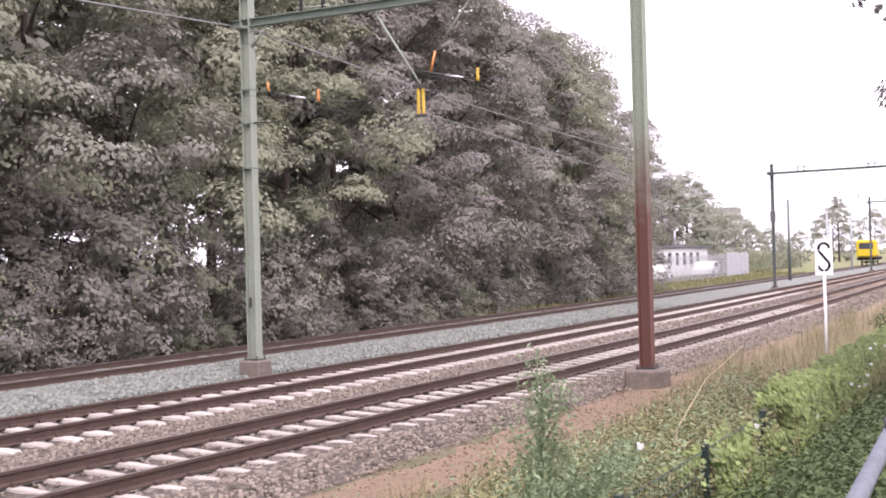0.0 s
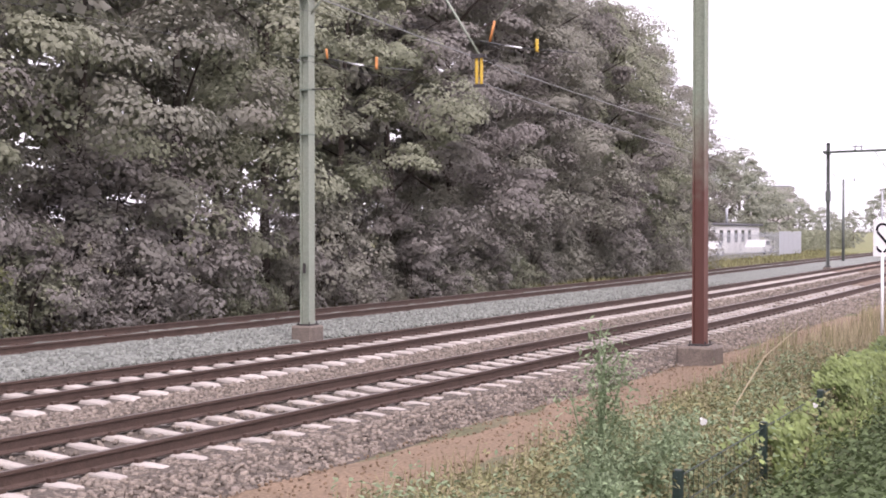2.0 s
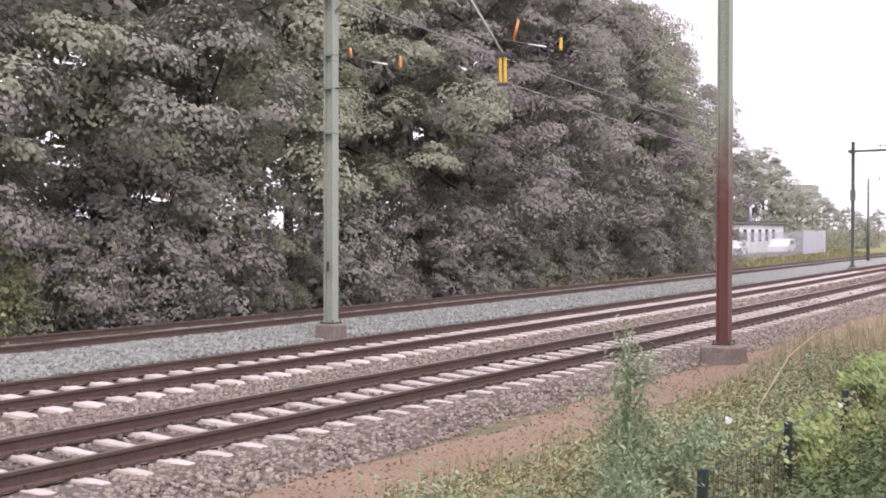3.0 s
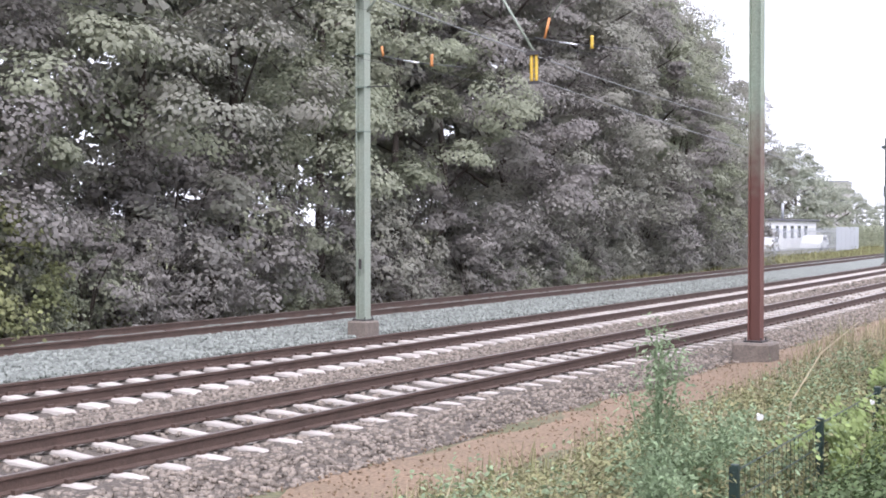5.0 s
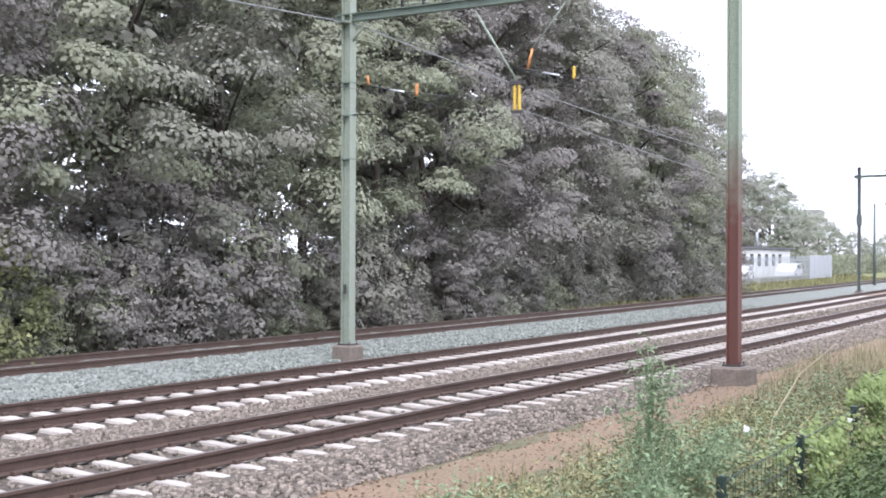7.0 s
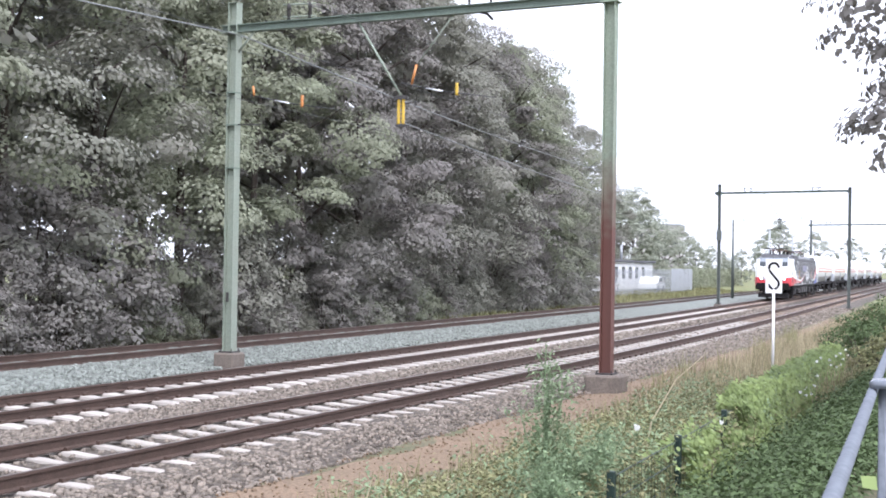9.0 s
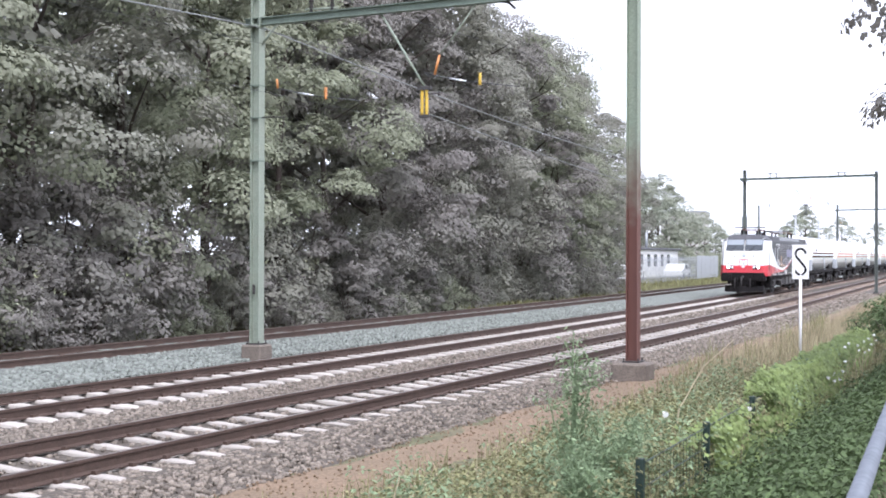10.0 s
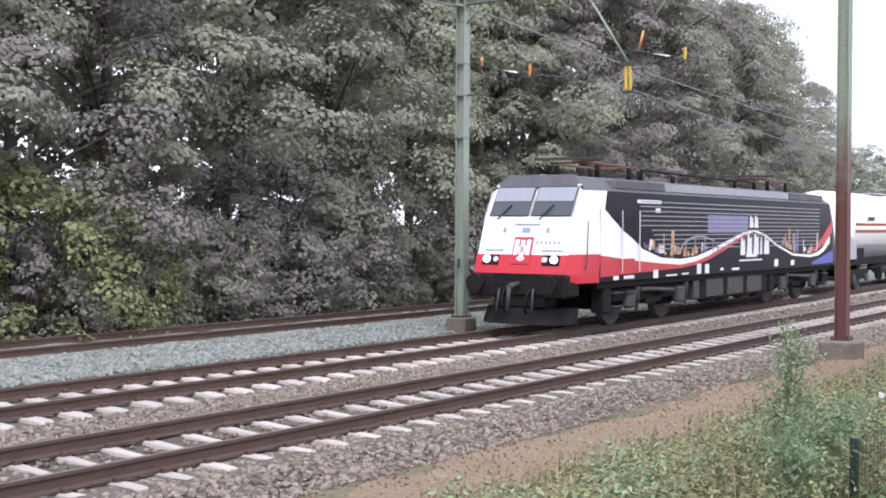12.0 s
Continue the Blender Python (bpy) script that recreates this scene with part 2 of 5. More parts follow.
def i_section(bm, half, flange, web, run):
    """An I-beam from run[0] to run[1]; its web lies across x."""
    p0, p1 = Vector(run[0]), Vector(run[1])
    up = abs((p1 - p0).z) > abs((p1 - p0).y)
    h, f, w = half, flange, web
    prof = [(-h, -h), (h, -h), (h, -h + f), (w, -h + f), (w, h - f), (h, h - f), (h, h), (-h, h), (-h, h - f), (-w, h - f), (-w, -h + f), (-h, -h + f)]
    rings = [[bm.verts.new(p + (Vector((a, b, 0)) if up else Vector((a, 0, b)))) for a, b in prof] for p in (p0, p1)]
    n = len(prof)
    for k in range(n):
        bm.faces.new((rings[0][k], rings[0][(k + 1) % n], rings[1][(k + 1) % n], rings[1][k]))
    for r in rings:
        for q in ((0, 1, 2, 11), (3, 4, 9, 10), (5, 6, 7, 8)):
            bm.faces.new([r[j] for j in q])
    bmesh.ops.recalc_face_normals(bm, faces=bm.faces[:])
    return bm


def tubes(*runs, sides=8):
    bm = bmesh.new()
    for pts, rad in runs:
        tube(bm, pts, rad, sides)
    return bm


def ribbon(pts_low, pts_high, y, thick=0.006):
    """A thin raised band on a side wall, between two lines of (x, z)."""
    v, f = [], []
    n = len(pts_low)
    for (x, z), (x2, z2) in zip(pts_low, pts_high):
        v += [(x, y, z), (x2, y, z2)]
    for i in range(n - 1):
        f.append((2 * i, 2 * i + 2, 2 * i + 3, 2 * i + 1))
    bm = bmesh.new()
    vs = [bm.verts.new(c) for c in v]
    for q in f:
        bm.faces.new([vs[k] for k in q])
    r = bmesh.ops.extrude_face_region(bm, geom=bm.faces[:])
    for e in r["geom"]:
        if isinstance(e, bmesh.types.BMVert):
            e.co.y += thick
    bmesh.ops.recalc_face_normals(bm, faces=bm.faces[:])
    return bm


def sweep(profile, xs, y0, z0=0.0, closed=True):
    """Vertices and faces of a profile of (y, z) carried along the line."""
    v, f, n = [], [], len(profile)
    for x in xs:
        for y, z in profile:
            v.append((x, y0 + y + bend(x), z0 + z))
    for i in range(len(xs) - 1):
        for k in range(n if closed else n - 1):
            a, b = i * n + k, i * n + (k + 1) % n
            f.append((a, b, b + n, a + n))
    if closed:
        f.append(tuple(range(n))[::-1])
        f.append(tuple((len(xs) - 1) * n + k for k in range(n)))
    return v, f


def leaves(name, centres, sizes, mat, rng, droop=0.25, slim=0.5, facing=None):
    """One mesh of many small folded leaves; facing: the way each one's upper side looks."""
    n = len(centres)
    c = np.asarray(centres, float)
    s = np.asarray(sizes, float)[:, None]
    u = rng.normal(size=(n, 3)) + (0, 0, 1.2) if facing is None else np.asarray(facing) / (np.linalg.norm(facing, axis=1)[:, None] + 1e-9) + rng.normal(size=(n, 3)) * 0.22
    u /= np.linalg.norm(u, axis=1)[:, None] + 1e-9
    d = rng.normal(size=(n, 3)) - (0, 0, droop * 2)
    d -= u * (d * u).sum(1)[:, None]
    d /= np.linalg.norm(d, axis=1)[:, None] + 1e-9
    w = np.cross(d, u)
    v = np.empty((n, 4, 3))
    v[:, 0] = c - d * s * 0.5
    v[:, 1] = c + w * s * slim * 0.5 + u * s * 0.1
    v[:, 2] = c + d * s * 0.5
    v[:, 3] = c - w * s * slim * 0.5 + u * s * 0.1
    me = bpy.data.meshes.new(name)
    me.vertices.add(4 * n)
    me.vertices.foreach_set("co", v.ravel())
    me.loops.add(4 * n)
    me.loops.foreach_set("vertex_index", np.arange(4 * n))
    me.polygons.add(n)
    me.polygons.foreach_set("loop_start", np.arange(0, 4 * n, 4))
    me.polygons.foreach_set("loop_total", np.full(n, 4))
    me.materials.append(mat)
    me.update(calc_edges=True)
    return me


def crown_points(rng, rx, ry, z0, z1, boughs, per, size, hollow=0.66, belly=0.62):
    """Leaf places and facings: boughs of foliage round a crown that is widest low down, each a bough of layered, drooping sprays, open below."""
    out, face = [], []
    for i in range(boughs):
        # evenly spread over the height and round the trunk, jittered
        u = (i + rng.uniform(0.1, 0.9)) / boughs
        u = u ** 0.9
        a = 2.39996 * i + rng.uniform(-0.5, 0.5)
        q = max(0.06, math.sin(math.pi * min(0.985, 0.1 + 0.9 * u ** belly)))
        k = hollow + (1.04 - hollow) * rng.random() ** 0.55
        lean = np.array((math.cos(a), math.sin(a), 0.0))
        p = np.array((rx * q * k * math.cos(a), ry * q * k * math.sin(a), z0 + (z1 - z0) * u))
        b = size * rng.uniform(0.55, 1.3)
        sprays = 11
        for j in range(sprays):
            g = rng.normal(size=3) * (1, 1, 0.8) + lean * 0.75 + (0, 0, 0.55)
            g /= np.linalg.norm(g)
            c = p + g * b * rng.uniform(0.45, 0.9) * (1.05, 1.05, 0.72)
            r = b * rng.uniform(0.24, 0.46)
            m = max(6, int(per / sprays * (r / (b * 0.35)) ** 2))
            d = rng.normal(size=(m, 3)) + g * 0.7 + (0, 0, 0.5)
            d /= np.linalg.norm(d, axis=1)[:, None]
            rr = r * rng.uniform(0.62, 1.1, (m, 1)) * (1 + 0.25 * rng.normal(size=(m, 1)) * (rng.random((m, 1)) < 0.25))
            w = c + d * rr * (1.25, 1.25, 0.6)
            # the outer leaves of a spray hang down a little
            w[:, 2] -= 0.35 * np.maximum(0, np.hypot(w[:, 0] - c[0], w[:, 1] - c[1]) - 0.6 * r)
            out.append(w)
            face.append(d * 0.9 + g * 0.7 + (0, 0, 0.45))
    return np.concatenate(out), np.concatenate(face)


# ---- ground and line ----
NEAR_A, NEAR_B, NEAR_C, GAUGE = 0.0, 3.944, 9.95, 1.505
rng = np.random.default_rng(7)


def terrain(y):
    """Height of the land across the line (y without the bend)."""
    pts = ((-4000, 0.6), (-12, 0.6), (-8.4, 0.55), (-7.0, 0.1), (-6.0, -0.15), (-4.5, -0.3), (-2.4, -0.36), (-1.5, -0.34), (14.0, -0.34), (17, 0.0), (40, 0.0), (4000, 0.0))
    for (a, za), (b, zb) in zip(pts, pts[1:]):
        if y <= b:
            return za + (zb - za) * (y - a) / (b - a)
    return 0.0


def build_ground():
    ys = [-3000, -400, -60, -25, -14, -12, -11, -10, -9.2] + [-8.6 + 0.3 * k for k in range(24)] + [-1.2, 1, 3, 6, 9, 12, 13, 14, 15, 16, 17, 18, 20, 23, 27, 32, 40, 60, 120, 400, 3000]
    xs = [-3000, -300, -80, -40, -25] + [-18 + 0.75 * k for k in range(76)] + [42, 46, 52, 60, 70, 80, 95, 110, 130, 160, 200, 260, 400, 900, 3000]
    v, f = [], []
    for x in xs:
        for y in ys:
            near = -15 < y < 20 and -30 < x < 100
            z = terrain(y) + (0.05 * noise.noise((x * 0.6, y * 0.6, 0)) + 0.03 * noise.noise((x * 2.1, y * 2.1, 3)) if near else 0) * (1 if y < -1.3 or y > 12.5 else 0.2)
            v.append((x, y + (bend(x) if abs(y) < 130 and abs(x) < 1000 else 0), z))
    n = len(ys)
    idx = []
    for i in range(len(xs) - 1):
        for k in range(n - 1):
            f.append((i * n + k, (i + 1) * n + k, (i + 1) * n + k + 1, i * n + k + 1))
            idx.append(1 if ys[k] > 20 or ys[k] < -14 or xs[i] > 80 else 0)
    tagged(put("ground", mesh_of("ground", v, f, [M["soil"], M["meadow"]], idx, True)), "uneven ground of soil and rough grass beside the railway", "ground", kind="structure")


def strip(name, y0, y1, xs, z, mat, label, wobble=0.0):
    v, f = [], []
    k = 9
    for x in xs:
        for j in range(k):
            u = j / (k - 1)
            e = wobble * noise.noise((x * 0.5, 9 + y0 if u < 0.5 else 40 + y1, 0)) * (abs(2 * u - 1))
            y = y0 + (y1 - y0) * u + e
            v.append((x, y + bend(x), z(u) + 0.02 * noise.noise((x * 3, y * 3, 1))))
    for i in range(len(xs) - 1):
        for j in range(k - 1):
            a = i * k + j
            f.append((a, a + k, a + k + 1, a + 1))
    tagged(put(name, mesh_of(name, v, f, mat, smooth=True)), label, "ground", kind="structure")


def spaced(a, b, step):
    n = max(2, int((b - a) / step) + 1)
    return [a + (b - a) * k / (n - 1) for k in range(n)]


build_ground()
LONG = spaced(-40, 60, 0.5) + spaced(64, 420, 6)


def bed_profile(name, pts, mat, label):
    ysub = []
    for (a, za), (b, zb) in zip(pts, pts[1:]):
        for k in range(6):
            ysub.append((a + (b - a) * k / 6, za + (zb - za) * k / 6))
    ysub.append(pts[-1])
    v, f = [], []
    n = len(ysub)
    for x in LONG:
        for y, z in ysub:
            v.append((x, y + bend(x), z + 0.03 * noise.noise((x * 2.3, y * 2.3, 5)) + 0.02 * noise.noise((x * 7, y * 7, 2))))
    for i in range(len(LONG) - 1):
        for k in range(n - 1):
            f.append((i * n + k, (i + 1) * n + k, (i + 1) * n + k + 1, i * n + k + 1))
    tagged(put(name, mesh_of(name, v, f, mat, smooth=True)), label, "ballast", kind="structure")


bed_profile("ballast_bed", [(-1.75, -0.4), (-0.85, -0.215), (-0.4, -0.195), (0.05, -0.215), (0.25, -0.232), (1.25, -0.232), (1.45, -0.215), (2.4, -0.25), (3.2, -0.22), (3.9, -0.205), (4.7, -0.225), (5.45, -0.21), (6.3, -0.24), (7.3, -0.29)],
            M["ballast"], "brown crushed-stone ballast under the two main tracks")
bed_profile("ballast_bed_siding", [(7.2, -0.3), (7.7, -0.26), (8.6, -0.24), (9.4, -0.16), (9.8, -0.15), (10.7, -0.15), (11.6, -0.15), (11.9, -0.17), (12.6, -0.33)],
            M["ballast_new"], "pale grey-blue crushed-stone ballast along the siding")
strip("dirt_path", -3.25, -1.2, spaced(-14, 60, 0.5), lambda u: -0.315 - 0.06 * abs(2 * u - 1) ** 2, M["dirt"], "bare reddish-brown dirt path along the foot of the ballast", 0.5)

RAIL = [(-0.07, -0.17), (0.07, -0.17), (0.07, -0.155), (0.012, -0.135), (0.012, -0.045), (0.035, -0.035), (0.035, -0.004), (0.028, 0), (-0.028, 0), (-0.035, -0.004), (-0.035, -0.035), (-0.012, -0.045), (-0.012, -0.135), (-0.07, -0.155)]


def sleeper_mesh(name, mat, clip_mat):
    """A concrete sleeper: high seats under the rails, a waisted, lower middle, and a clip on each side of a rail."""
    ys = [-1.26, -1.2, -0.98, -0.55, -0.3, 0, 0.3, 0.55, 0.98, 1.2, 1.26]
    hs = [-0.23, -0.185, -0.172, -0.178, -0.195, -0.215, -0.195, -0.178, -0.172, -0.185, -0.23]
    ws = [0.1, 0.11, 0.115, 0.11, 0.085, 0.08, 0.085, 0.11, 0.115, 0.11, 0.1]
    v, f, idx = [], [], []
    for y, h, w in zip(ys, hs, ws):
        v += [(-w - 0.02, y, -0.3), (-w, y, h - 0.015), (-w + 0.02, y, h), (w - 0.02, y, h), (w, y, h - 0.015), (w + 0.02, y, -0.3)]
    for i in range(len(ys) - 1):
        for k in range(5):
            f.append((i * 6 + k, i * 6 + k + 1, i * 6 + k + 7, i * 6 + k + 6))
            idx.append(0)
    f += [tuple(range(6))[::-1], tuple(range(60, 66))]
    idx += [0, 0]
    for s in (-1, 1):
        for d in (-0.1, 0.1):
            y, o = s * 0.7525 + d, len(v)
            v += [(a, y + b, c) for c in (-0.175, -0.13) for a, b in ((-0.06, -0.03), (0.06, -0.03), (0.06, 0.03), (-0.06, 0.03))]
            f += [tuple(o + k for k in q) for q in ((4, 5, 6, 7), (0, 1, 5, 4), (1, 2, 6, 5), (2, 3, 7, 6), (3, 0, 4, 7))]
            idx += [1] * 5
    return mesh_of(name, v, f, [mat, clip_mat], idx)


def build_track(name, y0, x0, x1, pitch, label, me, drop=0.0, shift=0.0, slim=1.0):
    track = new(name)
    tagged(track, label, "railway track", kind="structure")
    xs = spaced(-40, 60, 2.0) + spaced(66, 420, 6)
    for k in (0, 1):
        v, f = sweep(RAIL, xs, y0 + k * GAUGE)
        n = len(RAIL)
        idx = [1 if (q % n) in (7,) else 0 for q in range((len(xs) - 1) * n)] + [0, 0]
        put("rail", mesh_of("rail", v, f, [M["rail"], M["rail_top"]], idx), track, "rust-brown steel rail with a worn top")
    k = 0
    x = x0 + shift
    while x < x1:
        ob = put("sleeper", me, track)
        ob.matrix_basis = pose(x, y0 + GAUGE / 2 + bend(x), drop + rng.normal() * 0.003, 0, 0, math.degrees(slope(x)) + rng.normal() * 0.4) @ Matrix.Diagonal((slim, 1, 1, 1))
        x += pitch
    # farther on, the dim shade over the track is put into darker sleepers
    while x < 130:
        ob = put("sleeper", SLEEPER_DARK, track)
        ob.matrix_basis = pose(x, y0 + GAUGE / 2 + bend(x), drop, 0, 0, math.degrees(slope(x))) @ Matrix.Diagonal((slim, 1, 1, 1))
        x += pitch
    return track


SLEEPER = sleeper_mesh("sleeper", M["sleeper"], M["rail"])
SLEEPER_DARK = sleeper_mesh("sleeper_dark", M["sleeper_dark"], M["rail"])
build_track("track_1", NEAR_A, -16.2, 48, 0.6, "main railway track with pale concrete sleepers and rusty rails", SLEEPER, slim=0.66)
build_track("track_2", NEAR_B, -12, 66, 0.6, "main railway track with bright concrete sleepers standing clear of the ballast", SLEEPER, 0.02, 0.25)
build_track("track_3", NEAR_C, -4, 80, 0.65, "rusty siding track sunk in pale ballast", SLEEPER_DARK, -0.005)


def stones(name, mat, count, x0, x1, y0, y1, height, size, label, keep=None):
    """Loose stones, each a squashed, skewed eight-cornered lump."""
    base = np.array([(x, y, z) for x in (-1, 1) for y in (-1, 1) for z in (-1, 1)], float)
    quads = np.array([(0, 1, 3, 2), (4, 6, 7, 5), (0, 4, 5, 1), (2, 3, 7, 6), (1, 5, 7, 3), (0, 2, 6, 4)])
    u = rng.random((count, 3))
    x = x0 + (x1 - x0) * u[:, 0] ** 1.5
    y = y0 + (y1 - y0) * u[:, 1]
    if keep is not None:
        ok = np.array([keep(a, b) for a, b in zip(x, y)])
        x, y = x[ok], y[ok]
    n = len(x)
    s = size * rng.uniform(0.55, 1.25, (n, 1, 1)) * rng.uniform(0.6, 1.1, (n, 1, 3))
    p = base[None] * s * 0.5 + rng.normal(size=(n, 8, 3)) * size * 0.13
    a = rng.uniform(0, 6.28, n)
    c, si = np.cos(a)[:, None], np.sin(a)[:, None]
    q = np.stack([p[..., 0] * c - p[..., 1] * si, p[..., 0] * si + p[..., 1] * c, p[..., 2]], -1)
    z = np.array([height(b) for b in y]) + size * 0.18
    by = np.array([bend(k) for k in x])
    q += np.stack([x, y + by, z], -1)[:, None]
    f = (quads[None] + 8 * np.arange(n)[:, None, None]).reshape(-1, 4)
    me = bpy.data.meshes.new(name)
    me.vertices.add(8 * n)
    me.vertices.foreach_set("co", q.ravel())
    me.loops.add(f.size)
    me.loops.foreach_set("vertex_index", f.ravel())
    me.polygons.add(len(f))
    me.polygons.foreach_set("loop_start", np.arange(0, f.size, 4))
    me.polygons.foreach_set("loop_total", np.full(len(f), 4))
    me.materials.append(mat)
    me.update(calc_edges=True)
    tagged(put(name, me), label, "stones", kind="stuff")


def bed_height(y):
    return float(np.interp(y, (-1.75, -0.85, 0, 0.75, 1.45, 2.4, 3.2, 3.9, 4.7, 5.45, 6.3, 6.75, 7.6, 8.6, 9.4, 10.7, 11.9, 12.6),
                           (-0.4, -0.215, -0.215, -0.235, -0.215, -0.25, -0.22, -0.205, -0.225, -0.21, -0.24, -0.3, -0.26, -0.24, -0.17, -0.17, -0.18, -0.33)))


def clear(x, y):
    if 0.1 < y < 1.4 and noise.noise((x * 31, y * 31, 6)) < 0.22:
        return False
    for y0, lift in ((0, 0.0), (3.944, 0.25)):
        if -0.1 < y - y0 < 0.1 or 1.4 < y - y0 < 1.6:
            return False
        if -0.5 < y - y0 < 2.0 and abs((x - lift + 0.3) % 0.6 - 0.3) < 0.14:
            return False
    return True


stones("ballast_stones", M["stone"], 54000, -8, 34, -1.5, 3.5, bed_height, 0.049, "loose brown ballast stones along the tracks", clear)
stones("ballast_stones_far", M["stone"], 8000, 30, 75, -1.7, 3.6, bed_height, 0.085, "loose brown ballast stones further along the tracks", clear)
stones("path_pebbles", M["dirt"], 3000, -8, 24, -3.1, -1.4, lambda y: -0.318, 0.024, "small pebbles strewn over the dirt path")
stones("ballast_stones_siding", M["stone_new"], 12000, -3, 50, 7.25, 9.7, bed_height, 0.07, "loose blue-grey ballast stones beside the siding")


# ---- overhead line ----
def portal(x, label, post_mats, group="overhead line portals", full=True, ends=(7.29, -1.74), stout=0.12):
    """Two posts on footings, a beam over the main tracks, and the fittings that hang from it."""
    p = thing("catenary_portal", x, bend(x), 0 if full else -0.25, label, "catenary portal", group, math.degrees(slope(x)))
    for y, m, w, base, foot, top in ((ends[0], post_mats[0], stout, -0.3, 0.1, 8.2), (ends[1], post_mats[1], stout, -0.4, 0.03, 7.95)):
        # an H-section post
        post = part("post", i_section(bmesh.new(), w, 0.02, 0.012, ((0, y, foot - 0.02), (0, y, top))), m, p)
        part("post_cap", boxes((-w - 0.01, w + 0.01, y - w - 0.01, y + w + 0.01, top, top + 0.015)), m, post)
        f = 0.27 if y > 0 else 0.36
        part("footing", boxes((-f, f, y - f, y + f, base - 0.15, foot), bevel=0.04), M["concrete"], p, "weathered concrete footing block")
        part("base_plate", boxes((-0.18, 0.18, y - 0.18, y + 0.18, foot - 0.01, foot + 0.03)), M["steel"], p)
        for a in (-0.15, 0.15):
            for b in (-0.15, 0.15):
                part("anchor_bolt", tubes(([(a, y + b, foot + 0.03), (a, y + b, foot + 0.09)], 0.014), sides=6), M["steel"], p)
    part("beam", i_section(bmesh.new(), 0.75 * stout, 0.02, 0.012, ((0, ends[1] - 0.1, 7.72), (0, ends[0] + 0.33, 7.6))), M["beam"], p)
    part("cross_plate", boxes((-0.3, 0.3, ends[0] - 0.11, ends[0] + 0.21, 7.47, 7.5)), post_mats[0], p)
    part("cross_plate", boxes((-0.16, 0.16, ends[1] - 0.18, ends[1] + 0.19, 7.6, 7.63)), post_mats[1], p)
    if full:
        part("brace", tubes(([(0, 7.2, 7.05), (0, 6.75, 7.53)], 0.03)), post_mats[0], p)
        # the frame of two insulators that stands on the beam
        for y in (5.85, 5.3):
            part("beam_insulator", tubes(([(0, y, 7.72), (0, y, 7.8), (0, y, 7.82), (0, y, 7.95), (0, y, 7.97), (0, y, 8.1)], [0.05, 0.03, 0.055, 0.03, 0.055, 0.03])), M["steel"], p)
        part("insulator_rail", tubes(([(0, 6.0, 8.08), (0, 5.15, 8.06)], 0.02), ([(0, 6.0, 7.8), (0, 5.15, 7.78)], 0.02)), M["mast"], p)
        for y in (1.4, 0.9):
            part("beam_insulator", tubes(([(0, y, 7.75), (0, y, 7.95)], 0.03)), M["steel"], p)
        part("beam_hook", tubes(([(0, 1.25, 7.62), (0, 1.0, 7.56), (0, 0.85, 7.42)], 0.03)), M["steel"], p)
        # bands clamped round the green post
        for z in (4.35, 5.35, 6.1):
            part("post_band", boxes((-0.125, 0.125, 7.165, 7.415, z, z + 0.03)), M["beam"], p)
        part("band_bracket", tubes(([(0, 7.17, 5.38), (0, 6.55, 5.36)], 0.014)), M["steel"], p)
    else:
        for y in (5.3, 4.9, 0.9, 0.5):
            part("beam_insulator", tubes(([(0, y, 7.68), (0, y, 8.0)], 0.035)), M["mast_far"], p)
        for a in (5.5, 1.1):
            part("insulator_rail", tubes(([(0, a, 7.95), (0, a - 0.8, 7.95)], 0.03)), M["mast_far"], p)
        part("switch_box", boxes((-0.14, 0.14, ends[0] - 0.16, ends[0] + 0.16, 4.4, 5.1), bevel=0.02), M["mast_far"], p)
    part("hanger", tubes(([(0, 4.05, 7.55), (0, 2.98, 5.88)], 0.026)), M["mast"], p)
    part("hanger", tubes(([(0, 1.75, 7.6), (0, 2.6, 6.55)], 0.018)), M["mast"], p)
    y = 2.98
    for d in (-0.055, 0.055):
        # ribbed rods
        run = [(0, y + d, 5.26 + 0.045 * k) for k in range(13)]
        part("insulator", tubes((run, [0.03 if k % 2 else 0.042 for k in range(13)]), sides=10), M["yellow"] if full else M["mast_far"], p, "bright yellow strain insulator" if full else "")
    part("clamp", boxes((-0.05, 0.05, y - 0.16, y + 0.16, 5.8, 5.88)), M["steel"], p)
    part("clamp", boxes((-0.04, 0.04, y - 0.12, y + 0.12, 5.2, 5.26)), M["steel"], p)
    part("wire_clip", tubes(([(0, y, 5.72), (0, y - 0.45, 5.72)], 0.012), ([(0, y - 0.35, 5.66), (0, y - 0.35, 5.76)], 0.03)), M["steel"], p)
    for y, z, m in ((5.29, 5.8, "orange"), (1.53, 5.92, "yellow")):
        run = [(-0.3, y, z - 0.12 + 0.043 * k) for k in range(7)]
        part("side_insulator", tubes((run, [0.028 if k % 2 else 0.04 for k in range(7)]), sides=10), M[m] if full else M["mast_far"], p, "small ceramic insulator on the steady arm")
        part("steady_arm", tubes(([(-0.3, y + 0.32, z - 0.02), (-0.3, y + 0.72, z + 0.06)], 0.017)), M["chrome"], p)
        part("arm_wire", tubes(([(-0.3, y + 0.72, z + 0.06), (-0.3, y + 1.3, z + 0.2)], 0.012)), M["wire"], p)
        part("arm_wire", tubes(([(-0.3, y + 0.34, z - 0.02), (-0.3, y - 0.9, z - 0.2)], 0.009)), M["wire"], p)
    part("far_insulator", tubes(([(-0.3, 6.55, 5.98), (-0.3, 6.58, 6.2)], 0.026)), M["orange"], p, "small orange rod insulator")
